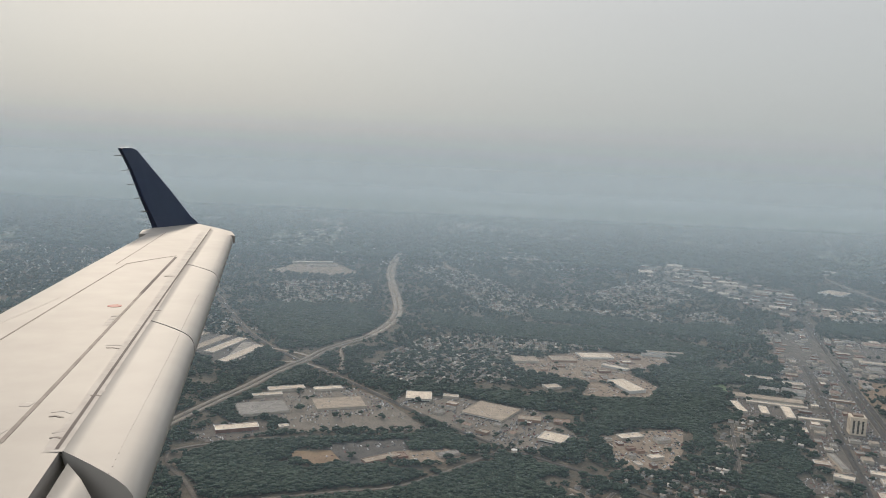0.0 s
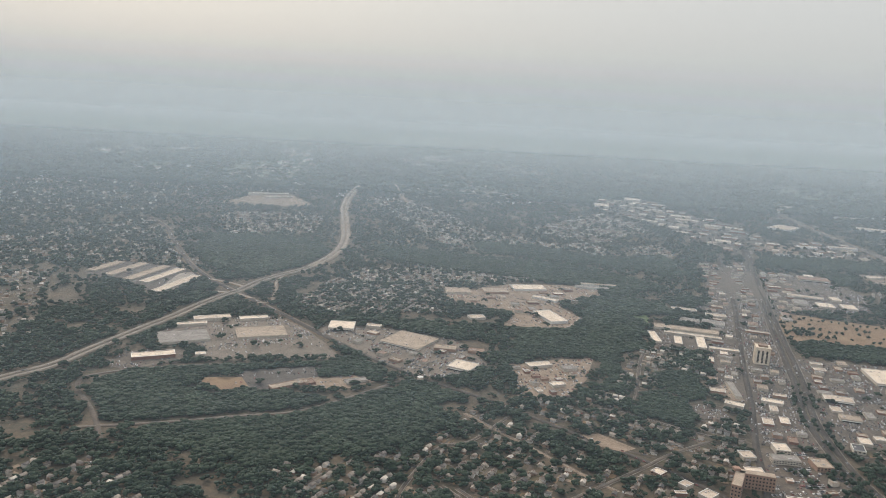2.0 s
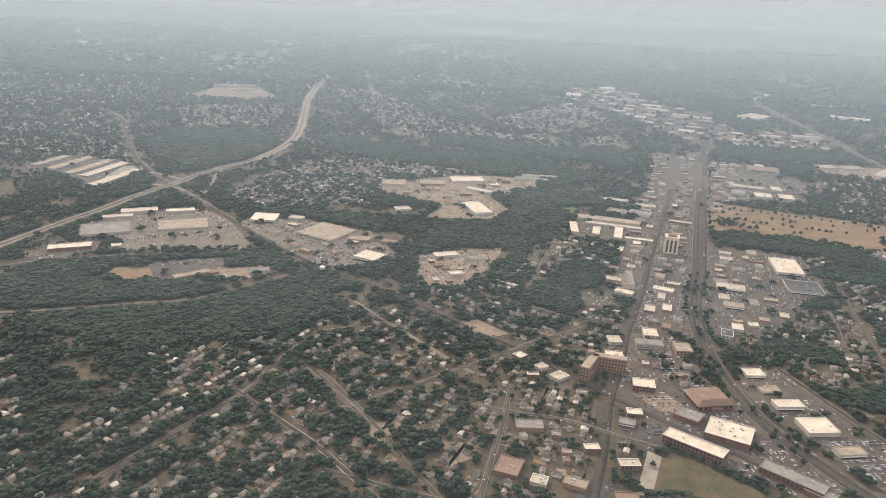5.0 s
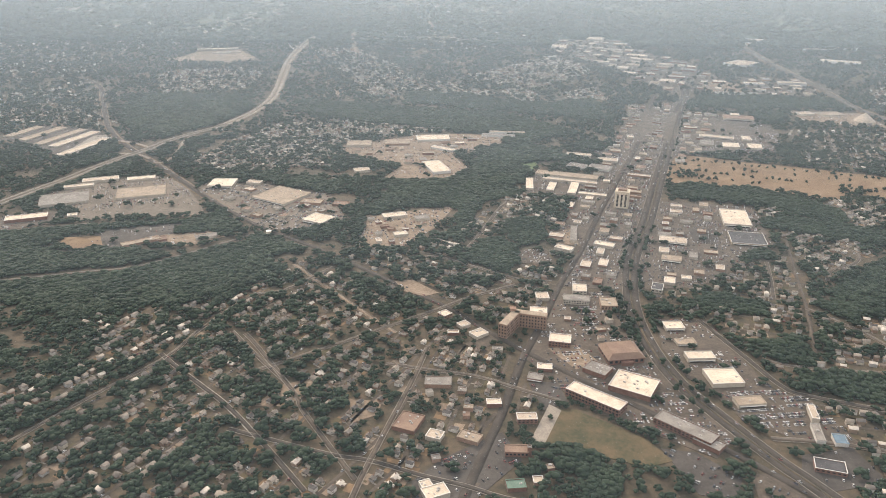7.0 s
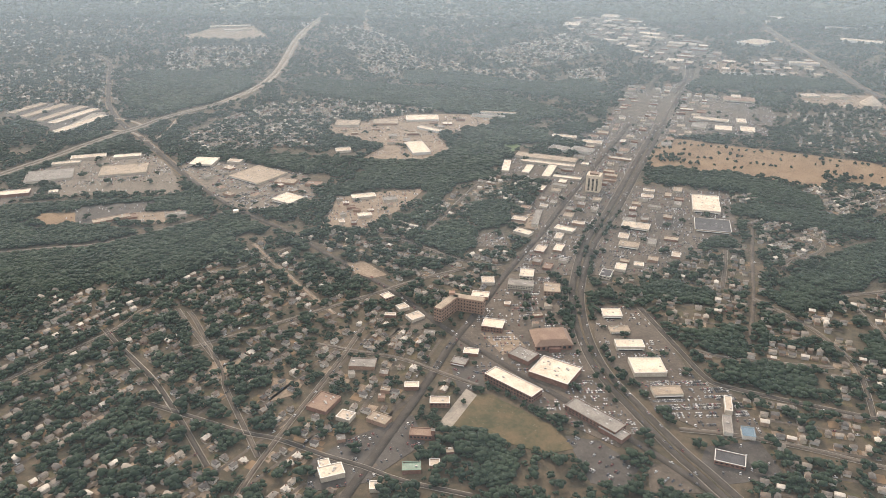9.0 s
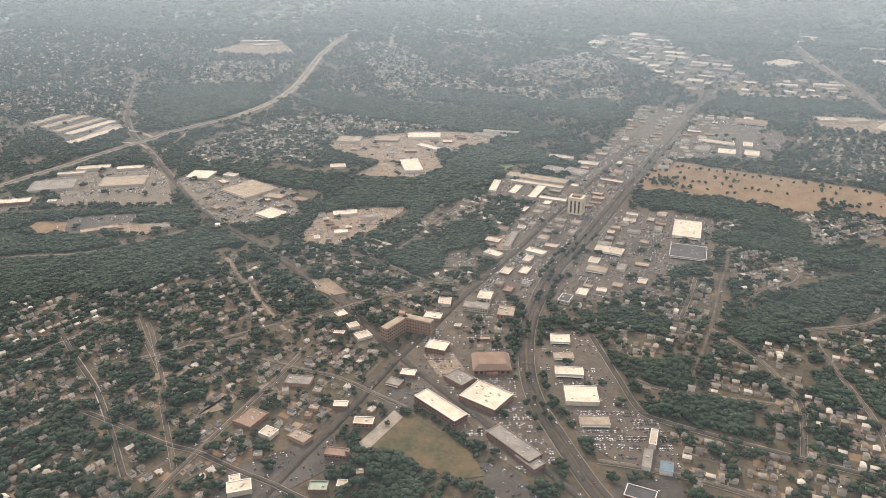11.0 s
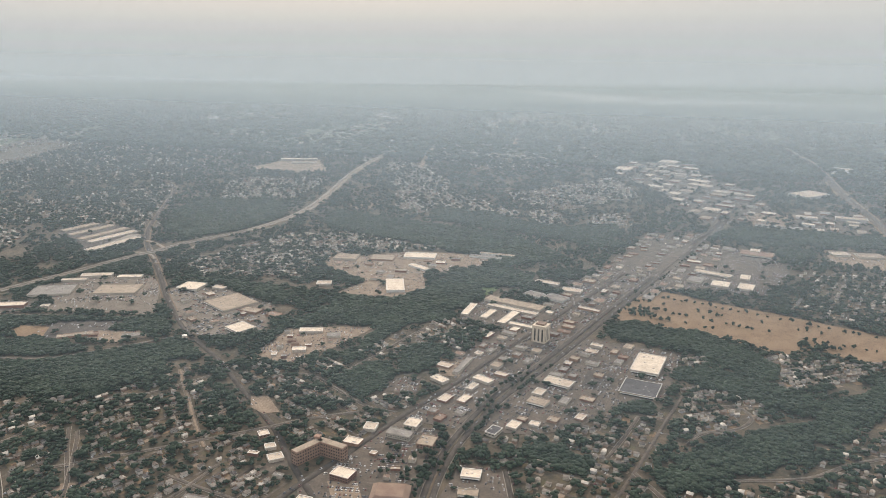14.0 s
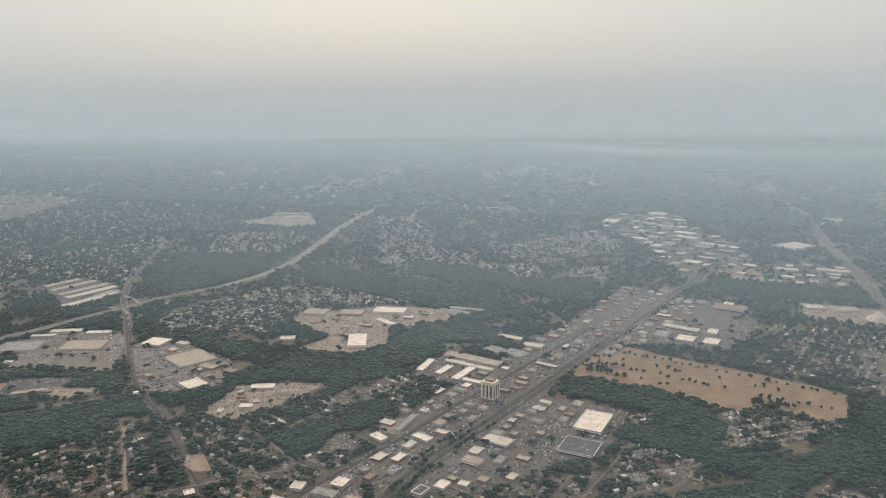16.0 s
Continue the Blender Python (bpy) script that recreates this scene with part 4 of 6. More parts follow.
def brick_apartments():
    """Four storeys of flats in two wings that meet at a corner."""
    ob = empty("apartment_house", pose(297, 479, 0), "four-storey orange brick apartment house with two wings", "building")
    for x, y, w, d, r, nb in ((290.5, 467, 25, 6.5, 62, 11), (306, 474.5, 24, 6.5, -14, 11)):
        take_box(x, y, w + 2, d + 2, r)
        wing = part("wing", boxed((-w / 2, -d / 2, -0.5, w / 2, d / 2, 11)), BRICK2, ob)
        wing.matrix_basis = pose(x - 297, y - 479, 0, 0, 0, r)
        roof = part("roof", boxed((-w / 2 + 0.3, -d / 2 + 0.3, 11, w / 2 - 0.3, d / 2 - 0.3, 11.2)), TAN, wing)
        add_windows(wing, w, d, 10.6, 4, nb, (0, 1, 2, 3), 0.6, (0.45, 0.45))
    part("stair_head", boxed((-6, -2.5, 11, -1.5, 1.5, 13)), BRICK2, ob)


brick_apartments()


def office_tower():
    """The cream office tower with tall dark bays of glass between piers."""
    x, y, r, w, d, h = 422, 741, -16, 14.5, 13, 18.0
    ob = empty("office_tower", pose(x, y, 0, 0, 0, r), "cream office tower with tall dark window bays", "building")
    take_box(x, y, w + 4, d + 4, r)
    part("core", boxed((-w / 2 + 0.5, -d / 2 + 0.5, -0.5, w / 2 - 0.5, d / 2 - 0.5, h - 0.6)), PRECAST, ob)
    part("crown", boxed((-w / 2, -d / 2, h - 3.2, w / 2, d / 2, h)), PRECAST, ob)
    part("base", boxed((-w / 2, -d / 2, -0.5, w / 2, d / 2, 1.6)), PRECAST, ob)
    part("penthouse", boxed((-4.5, -3.5, h, 4.5, 3.5, h + 1.8)), BROWN, ob)
    floors, top = 9, h - 3.2
    pane = {}
    for side in range(4):
        run = w if side % 2 == 0 else d
        bays = 3
        pier = run * 0.15
        bw = (run - pier * (bays + 1)) / bays
        for i in range(bays + 1):
            u = -run / 2 + pier / 2 + i * (bw + pier)
            p = part("pier", boxed((-pier / 2, 0.0, 1.6, pier / 2, 0.5, top)), PRECAST, ob)
            p.matrix_basis = (pose(u, -d / 2, 0), pose(w / 2, u, 0, 0, 0, 90), pose(u, d / 2, 0, 0, 0, 180), pose(-w / 2, u, 0, 0, 0, -90))[side]
        for i in range(bays):
            u = -run / 2 + pier + bw / 2 + i * (bw + pier)
            for k in range(floors):
                fh = (top - 1.6) / floors
                if (side % 2) not in pane:
                    me = bpy.data.meshes.new("window")
                    b_ = boxed((-bw / 2, 0.28, 0.18 * fh, bw / 2, 0.5, fh))
                    b_.to_mesh(me)
                    b_.free()
                    me.materials.append(GLASS)
                    pane[side % 2] = me
                o = new("window", pane[side % 2])
                o.parent = ob
                o.matrix_basis = (pose(u, -d / 2, 0), pose(w / 2, u, 0, 0, 0, 90), pose(u, d / 2, 0, 0, 0, 180), pose(-w / 2, u, 0, 0, 0, -90))[side] @ pose(0, 0, 1.6 + k * fh)


office_tower()


def salt_dome():
    ob = empty("storage_tent", pose(858, 1133, float(elev(1133))), "large pale peaked storage tent in a yard", "building")
    bm = bmesh.new()
    n = 14
    ring = [bm.verts.new((15 * math.cos(2 * math.pi * i / n), 17 * math.sin(2 * math.pi * i / n), 3.0)) for i in range(n)]
    foot = [bm.verts.new((15 * math.cos(2 * math.pi * i / n), 17 * math.sin(2 * math.pi * i / n), -0.5)) for i in range(n)]
    tip = bm.verts.new((0, 0, 15))
    for i in range(n):
        bm.faces.new((ring[i], ring[(i + 1) % n], tip))
        bm.faces.new((foot[i], foot[(i + 1) % n], ring[(i + 1) % n], ring[i]))
    part("canopy", bm, CREAM, ob)
    part("door", boxed((-3, -17.2, -0.3, 3, -16.2, 3)), GREY, ob)
    take_box(858, 1133, 34, 36, 0)


salt_dome()


def water_tank():
    ob = empty("water_tank", pose(73, 643, 0), "white round water tank above trees", "tank")
    for nm, r, z0, z1, mat in (("drum", 2.6, -0.3, 5.0, WHITE), ("lid", 2.75, 5.0, 5.3, STEEL)):
        bm = bmesh.new()
        bmesh.ops.create_cone(bm, cap_ends=True, segments=20, radius1=r, radius2=r * (1 if nm == "drum" else 0.6), depth=z1 - z0)
        bmesh.ops.translate(bm, verts=bm.verts, vec=(0, 0, (z0 + z1) / 2))
        part(nm, bm, mat, ob)
    take_box(73, 643, 7, 7, 0)


water_tank()

# Lesser shops and offices: they fill the yards along the roads and the blocks of the town.
r_shop = random.Random(31)
BLOCKS = [
    ([*B_LINE[3:], *A_LINE[:5:-1]], -17, 150, 100, (7, 16)),
    ([(x - 30, y + 10) for x, y in B_LINE[4:]] + B_LINE[:3:-1], -17, 110, 50, (7, 16)),
    ([(398, 540), (412, 605), (440, 690), (462, 760), (520, 750), (500, 640), (470, 560)], -15, 50, 20, (7, 14)),
    ([(500, 880), (530, 965), (566, 1100), (590, 1180), (640, 1170), (600, 1050), (560, 950)], -14, 60, 26, (8, 18)),
    ([(225, 285), (300, 280), (330, 345), (300, 425), (250, 470), (222, 410), (236, 350)], 8, 110, 9, (4.0, 8.0)),
    ([(300, 440), (335, 545), (385, 530), (384, 450)], 4, 60, 4, (4, 8)),
    ([(0, 725), (60, 665), (130, 690), (100, 765), (20, 800)], -30, 40, 9, (6, 12)),
    (FAR_STRIP, -22, 140, 52, (11, 34)),
    ([(745, 1300), (905, 1300), (895, 1420), (760, 1430)], -8, 30, 10, (12, 24)),
    ([(100, 940), (190, 1020), (300, 1030), (230, 930), (190, 880)], 8, 40, 12, (7, 16)),
    ([(160, 640), (165, 700), (235, 722), (215, 650), (190, 620)], 18, 30, 9, (5, 9)),
]
for poly, rot, tries, most, (lo, hi) in BLOCKS:
    bp = np.array(poly, float)
    done = 0
    for _ in range(tries * 25):
        if done >= most:
            break
        x, y = r_shop.uniform(bp[:, 0].min(), bp[:, 0].max()), r_shop.uniform(bp[:, 1].min(), bp[:, 1].max())
        w, d, turn = r_shop.uniform(lo, hi), r_shop.uniform(lo * 0.8, hi * 0.7), rot + r_shop.choice((0, 0, 90)) + (r_shop.uniform(-14, 14) if hi < 9 else 0)
        c, sn = math.cos(radians(turn)), math.sin(radians(turn))
        near = [(x + a * w * c - b * d * sn, y + a * w * sn + b * d * c) for a in (-0.62, -0.3, 0, 0.3, 0.62) for b in (-0.65, -0.3, 0, 0.3, 0.65)]
        if not within(poly, x, y) or any(code_at(*p) in (1, 2) for p in near):
            continue
        done += 1
        tint = r_shop.choice([(WHITE, "white"), (GREY, "grey"), (TAN, "tan"), (CREAM, "cream"), (GREY, "grey"), (BROWN, "brown"), (GREY, "grey"), (TAN, "tan"), (GREY, "grey"), (BROWN, "brown")])
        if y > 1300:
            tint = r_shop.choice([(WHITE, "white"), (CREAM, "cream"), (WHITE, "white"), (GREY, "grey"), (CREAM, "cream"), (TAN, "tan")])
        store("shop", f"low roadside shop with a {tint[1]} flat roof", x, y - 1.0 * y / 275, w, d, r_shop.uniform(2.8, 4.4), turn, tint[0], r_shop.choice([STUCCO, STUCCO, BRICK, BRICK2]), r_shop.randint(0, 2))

# ---------------------------------------------------------------- streets and houses
ZONES = [
    ([(222, 285), (288, 290), (300, 345), (298, 425), (250, 470), (222, 410), (216, 350)], 72, 19, 0.85),
    ([(-30, 330), (60, 260), (260, 240), (285, 360), (300, 430), (240, 480), (120, 585), (90, 515), (-20, 475)], 62, 26, 0.7),
    ([(120, 600), (250, 495), (310, 440), (350, 560), (395, 730), (335, 795), (303, 765), (266, 700), (243, 642), (200, 612)], -30, 24, 0.72),
    ([(-83, 879), (-23, 1064), (109, 1127), (100, 960), (93, 865), (-28, 835)], 64, 20, 0.85),
    ([(395, 545), (520, 620), (550, 650), (545, 490), (590, 508), (630, 530), (665, 580), (720, 640), (790, 640), (790, 420), (640, 250), (470, 250), (460, 330), (478, 390), (440, 490)], -14, 23, 0.72),
    ([(-311, 1384), (-283, 1441), (-123, 1463), (-111, 1417), (-125, 1288), (-258, 1269)], 40, 16, 0.97),
    ([(-64, 1652), (21, 1656), (111, 1523), (164, 1399), (224, 1359), (307, 1291), (304, 1253), (231, 1256), (172, 1316), (147, 1244), (99, 1249), (48, 1402), (-1, 1517)], -52, 14, 0.98),
    ([(324, 1324), (373, 1326), (397, 1179), (373, 1164), (334, 1236)], -60, 14, 0.98),
    ([(24, 1754), (62, 1807), (297, 1843), (285, 1766), (86, 1722)], 8, 18, 0.97),
    ([(0, 1077), (114, 1101), (275, 1094), (269, 1052), (135, 1021), (25, 1046)], 10, 17, 0.8),
    ([(430, 1298), (491, 1340), (502, 1264), (432, 1205)], 30, 16, 0.95),
    ([(251, 1412), (452, 1617), (505, 1469), (393, 1335), (314, 1351)], 25, 20, 0.85),
    ([(680, 900), (720, 1080), (900, 1090), (1050, 900), (800, 860)], 68, 24, 0.55),
    ([(556, 560), (556, 640), (562, 752), (590, 740), (625, 690), (640, 760), (760, 770), (720, 720), (640, 680), (620, 620)], 30, 18, 0.95),
    ([(-700, 1000), (-420, 1380), (-300, 1160), (-230, 1050), (-430, 1030), (-600, 800)], 35, 26, 0.4),
    ([(-20, 1130), (110, 1190), (220, 1100), (110, 1130)], 15, 18, 0.9),
    ([(-1000, 700), (-600, 780), (-420, 1000), (-300, 700), (-330, 450), (-900, 450)], 20, 28, 0.4),
    ([(-900, 1100), (-440, 1400), (-420, 1900), (-1000, 1800)], 50, 34, 0.3),
    ([(-420, 1660), (-120, 1650), (-60, 1900), (-300, 2100), (-420, 1950)], 20, 34, 0.3),
    ([(0, 1700), (250, 1620), (430, 1760), (400, 2050), (20, 2000)], -35, 34, 0.3),
    ([(900, 1080), (1100, 900), (1500, 1100), (1300, 1500), (960, 1350)], 20, 26, 0.7),
    ([(760, 430), (720, 540), (800, 690), (1100, 740), (1100, 500), (900, 350)], -20, 24, 0.75),
    ([(-30, 330), (60, 260), (-60, 180), (-300, 250), (-320, 440), (-130, 480)], 62, 26, 0.75),
]
wood_mask = [np.array(p) for p in WOODS.values()]
for p in wood_mask:
    take_poly(p, 4)
take_poly(FIELD, 5)
take_poly([(312, 370), (326, 369), (363, 341), (373, 322), (356, 316), (304, 337)], 5)
take_poly([(292, 930), (330, 960), (362, 930), (340, 870), (315, 820), (285, 840)], 5)
take_poly(CLEARING, 5)
take_poly([(-117, 629), (-84, 636), (-69, 609), (-90, 599), (-111, 609)], 5)

houses, drives, street_list = [], [], []
for zi, (poly, ang, gap, want) in enumerate(ZONES):
    zp = np.array(poly, float)
    mid, reach = zp.mean(0), np.ptp(zp, axis=0).max()
    c, s = math.cos(radians(ang)), math.sin(radians(ang))
    r_z = random.Random(100 + zi)
    off = -reach
    while off < reach:
        u = np.arange(-reach, reach, 2.0)
        bend = 4 * np.sin(u / 60 + zi + off * 0.02)
        x, y = mid[0] + u * c - (off + bend) * s, mid[1] + u * s + (off + bend) * c
        ok = inside(zp, x, y) & (code_at(x, y) != 2) & (code_at(x, y) != 4) & (code_at(x, y) != 3)
        runs, start = [], None
        for i, good in enumerate([*ok, False]):
            if good and start is None:
                start = i
            elif not good and start is not None:
                if i - start > 12:
                    runs.append((start, i))
                start = None
        for a, b in runs:
            line = np.c_[x[a:b], y[a:b]]
            take_line([tuple(p) for p in line[::6]] if b - a > 18 else [tuple(line[0]), tuple(line[-1])], 1.1, 6)
            street_list.append(line[::3])
            for side in (-1, 1):
                i = 2
                while i < len(line) - 2:
                    if r_z.random() < want:
                        back = 4.7 + r_z.uniform(-0.4, 1.0)
                        hx, hy = line[i][0] - s * side * back, line[i][1] + c * side * back
                        w, d = r_z.uniform(3.2, 4.9), r_z.uniform(2.7, 3.6)
                        spots = [(hx + p * w * c - q * d * s, hy + p * w * s + q * d * c) for p in (-0.5, 0, 0.5) for q in (-0.5, 0, 0.5)]
                        if not any(code_at(*map(float, p)) in (1, 2, 3, 4, 5, 6) for p in spots):
                            take_box(hx, hy, w, d, ang, 2)
                            houses.append((hx, hy, w, d, ang + r_z.choice((0, 0, 0, 90)) + r_z.uniform(-4, 4), r_z.uniform(1.7, 2.7), r_z.random()))
                            drives.append((line[i], (hx, hy), r_z.uniform(1.5, 2.8), r_z.random()))
                    i += r_z.choice((3, 3, 3, 4))
        off += 0.88 * gap * r_z.uniform(0.9, 1.15)

for zone in ZONES:
    take_poly(zone[0], 7)

# Residential streets of each quarter: thin worn asphalt, pale concrete past y 1240.
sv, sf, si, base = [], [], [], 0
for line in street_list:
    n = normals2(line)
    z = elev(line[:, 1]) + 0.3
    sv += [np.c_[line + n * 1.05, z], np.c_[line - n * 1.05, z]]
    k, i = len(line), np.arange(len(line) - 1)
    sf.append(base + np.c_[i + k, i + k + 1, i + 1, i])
    # The paler tone is chosen to brighten the far quarters.
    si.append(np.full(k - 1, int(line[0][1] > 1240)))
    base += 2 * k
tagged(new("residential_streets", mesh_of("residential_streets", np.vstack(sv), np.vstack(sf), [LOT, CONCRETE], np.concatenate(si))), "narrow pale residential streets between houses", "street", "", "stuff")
dv, df = [], []
for k, (p, q, w, keep) in enumerate(drives):
    p, q = np.array(p), np.array(q)
    t = (q - p) / np.hypot(*(q - p))
    n = np.array((-t[1], t[0]))
    o = p + n * w
    for u, v in ((1.1, -0.45), (1.1, 0.45), (4.6, 0.45), (4.6, -0.45)):
        e = o + t * u + n * v
        dv.append((e[0], e[1], float(elev(e[1])) + 0.22))
    df.append([4 * k + 3, 4 * k + 2, 4 * k + 1, 4 * k])
tagged(new("driveways", mesh_of("driveways", dv, df, [CONCRETE])), "short concrete driveways beside houses", "driveway", "", "stuff")


# Lawns and bare yards round the houses.
r_y = random.Random(55)
lv, lf, li = [], [], []
for x, y, w, d, rot, h, r in houses:
    if y > 1000:
        continue
    c, s = math.cos(radians(rot)), math.sin(radians(rot))
    for k in range(2):
        ox, oy, hw, hd = r_y.uniform(-3, 3), r_y.choice((-1, 1)) * r_y.uniform(2, 6), r_y.uniform(2, 4.2), r_y.uniform(1.6, 3.4)
        b0 = len(lv)
        z = float(elev(y)) + 0.06 + 0.004 * (len(lv) % 24)
        for px, py in ((-hw, -hd), (hw, -hd * r_y.uniform(0.7, 1.1)), (hw * r_y.uniform(0.7, 1.1), hd), (-hw, hd)):
            lv.append((x + (ox + px) * c - (oy + py) * s, y + (ox + px) * s + (oy + py) * c, z))
        lf.append([b0, b0 + 1, b0 + 2, b0 + 3])
        li.append(r_y.choice((0, 1, 1, 1, 2)))
tagged(new("garden_lawns", mesh_of("garden_lawns", lv, lf, [DRY, GRASS, EARTH], li)), "patchy lawns and bare yards round houses", "lawn", "", "stuff")


def house_mesh(w, d, h, kind):
    """Walls, gabled roof and chimney of a small house as three bmeshes."""
    walls = boxed((-w / 2, -d / 2, -0.3, w / 2, d / 2, h))
    rise, o = d * 0.33, 0.25
    roof = bmesh.new()

    def gable(x0, x1, y0, y1, z, up, along):
        if along:
            ridge = ((x0, (y0 + y1) / 2), (x1, (y0 + y1) / 2))
        else:
            ridge = (((x0 + x1) / 2, y0), ((x0 + x1) / 2, y1))
        lo = [roof.verts.new((x, y, z)) for x, y in ((x0, y0), (x1, y0), (x1, y1), (x0, y1))]
        a, b = [roof.verts.new((x, y, z + up)) for x, y in ridge]
        roof.faces.new(lo[::-1])
        if along:
            for f in ((lo[0], lo[1], b, a), (lo[2], lo[3], a, b), (lo[1], lo[2], b), (lo[3], lo[0], a)):
                roof.faces.new(f)
        else:
            for f in ((lo[1], lo[2], b, a), (lo[3], lo[0], a, b), (lo[0], lo[1], a), (lo[2], lo[3], b)):
                roof.faces.new(f)

    gable(-w / 2 - o, w / 2 + o, -d / 2 - o, d / 2 + o, h, rise, True)
    if kind % 3 == 0:
        box(walls, -w * 0.1, -d / 2 - 1.6, -0.3, w * 0.38, -d / 2, h * 0.8)
        gable(-w * 0.1 - o, w * 0.38 + o, -d / 2 - 1.8, -d / 2 + 1.2, h * 0.8, rise * 0.6, False)
    elif kind % 3 == 1:
        box(walls, w / 2, -d * 0.3, -0.3, w / 2 + 1.7, d * 0.4, h * 0.62)
        gable(w / 2 - 0.1, w / 2 + 1.9, -d * 0.3 - o, d * 0.4 + o, h * 0.62, rise * 0.5, False)
    chim = boxed((w * 0.2, -0.25, h, w * 0.2 + 0.5, 0.25, h + rise + 0.5))
    return walls, roof, chim


# The nearest houses stand as things of their own.
order = sorted(range(len(houses)), key=lambda i: np.hypot((houses[i][0] - 270) * 0.7, houses[i][1] - 400))
kinds = []
for k in range(9):
    bms = house_mesh(*((3.4, 2.8, 1.8), (4.0, 3.1, 2.4), (4.6, 3.3, 2.1))[k // 3], k)
    root = empty("house", pose(0, 0, -500), "small suburban house with a shingled gable roof", "house", "houses of the suburb")
    for nm, bm, mt in zip(("shell", "roof", "chimney"), bms, (WALLS_OB, ROOFS_OB, BRICK)):
        part(nm, bm, mt, root)
    deep = (2.8, 3.1, 3.3)[k // 3]
    part("window", boxed((-1.4, -deep / 2 - 0.03, 0.7, -0.4, -deep / 2 + 0.1, 1.3)), GLASS, root)
    kinds.append(root)
used = set()
for n, i in enumerate(order[:300]):
    x, y, w, d, rot, h, r = houses[i]
    k = (0 if w < 4.0 else 1 if w < 4.7 else 2) * 3 + int(r * 2.999)
    m = pose(x, y, float(elev(y)), 0, 0, rot)
    if k in used:
        copy_thing(kinds[k], m)
    else:
        used.add(k)
        kinds[k].matrix_basis = m
for k, root in enumerate(kinds):
    if k not in used:
        root.matrix_basis = pose(*houses[order[300 + k]][:2], 0)

# The rest of the suburb, too many to count.
hv, hf, hi = [], [], []
rest = [houses[i] for i in order[309:]]
far_houses = []
r_far = random.Random(5)
for _ in range(12000):
    y = 1500 + 1700 * r_far.random() ** 1.3
    x = -1300 + y * 0.1 + r_far.uniform(-0.55, 0.62) * y
    if noise.noise(Vector((x * 0.0042, y * 0.0026, 3.1))) + 0.7 * noise.noise(Vector((x * 0.013, y * 0.008, 6.1))) < 0.36:
        continue
    if y < 2290 and code_at(x, y) in (1, 2, 3, 4, 5, 6, 7):
        continue
    far_houses.append((x, y, r_far.uniform(5, 9), r_far.uniform(4, 7), r_far.uniform(0, 180), r_far.uniform(2.5, 3.5), r_far.random()))
for x, y, w, d, rot, h, r in rest + far_houses:
    c, s, z0, b = math.cos(radians(rot)), math.sin(radians(rot)), float(elev(y)), len(hv) * 1
    def at(px, py, pz):
        hv.append((x + px * c - py * s, y + px * s + py * c, z0 + pz))
    for px, py in ((-1, -1), (1, -1), (1, 1), (-1, 1)):
        at(px * w / 2, py * d / 2, -0.3)
    for px, py in ((-1, -1), (1, -1), (1, 1), (-1, 1)):
        at(px * w / 2, py * d / 2, h)
    o, up = 0.25, d * 0.33
    for px, py in ((-1, -1), (1, -1), (1, 1), (-1, 1)):
        at(px * (w / 2 + o), py * (d / 2 + o), h)
    at(-w / 2 - o, 0, h + up)
    at(w / 2 + o, 0, h + up)
    hf += [[b, b + 1, b + 5, b + 4], [b + 1, b + 2, b + 6, b + 5], [b + 2, b + 3, b + 7, b + 6], [b + 3, b, b + 4, b + 7],
           [b + 8, b + 9, b + 13, b + 12], [b + 10, b + 11, b + 12, b + 13], [b + 9, b + 10, b + 13, b + 13], [b + 11, b + 8, b + 12, b + 12]]
    hi += [0, 0, 0, 0, 1, 1, 1, 1]
hf_a, hi_a = np.array(hf), np.array(hi)
tri = np.vstack([hf_a[:, [0, 1, 2]], hf_a[:, [0, 2, 3]]])
tri_i = np.r_[hi_a, hi_a]
okf = (tri[:, 0] != tri[:, 1]) & (tri[:, 1] != tri[:, 2]) & (tri[:, 0] != tri[:, 2])
tagged(new("far_houses", mesh_of("far_houses", np.array(hv), tri[okf], [WALLS, ROOFS], tri_i[okf])), "rows of small suburban houses with shingled roofs", "houses", "", "stuff")

# ---------------------------------------------------------------- trees
phi = (1 + 5**0.5) / 2
ICO = np.array([(-1, phi, 0), (1, phi, 0), (-1, -phi, 0), (1, -phi, 0), (0, -1, phi), (0, 1, phi), (0, -1, -phi), (0, 1, -phi), (phi, 0, -1), (phi, 0, 1), (-phi, 0, -1), (-phi, 0, 1)]) / math.hypot(1, phi)
ICF = np.array([(0, 11, 5), (0, 5, 1), (0, 1, 7), (0, 7, 10), (0, 10, 11), (1, 5, 9), (5, 11, 4), (11, 10, 2), (10, 7, 6), (7, 1, 8), (3, 9, 4), (3, 4, 2), (3, 2, 6), (3, 6, 8), (3, 8, 9), (4, 9, 5), (2, 4, 11), (6, 2, 10), (8, 6, 7), (9, 8, 1)])


def crown(lumps, seed, spread=0.55, size=(0.45, 0.7)):
    """A crown of uneven clumps, about one unit in radius, its foot at 0."""
    r = np.random.default_rng(seed)
    v, f = [], []
    for k in range(lumps):
        q = ICO * r.uniform(0.55, 1.35, (12, 1)) * r.uniform(*size)
        q[:, 2] *= 0.72
        a, rad = r.uniform(0, 2 * math.pi), spread * (0 if k == 0 else r.uniform(0.6, 1.1))
        v.append(q + (rad * math.cos(a), rad * math.sin(a), 1.0 + (0.25 if k == 0 else r.uniform(-0.4, 0.2))))
        f.append(ICF + 12 * k)
    return np.vstack(v), np.vstack(f)


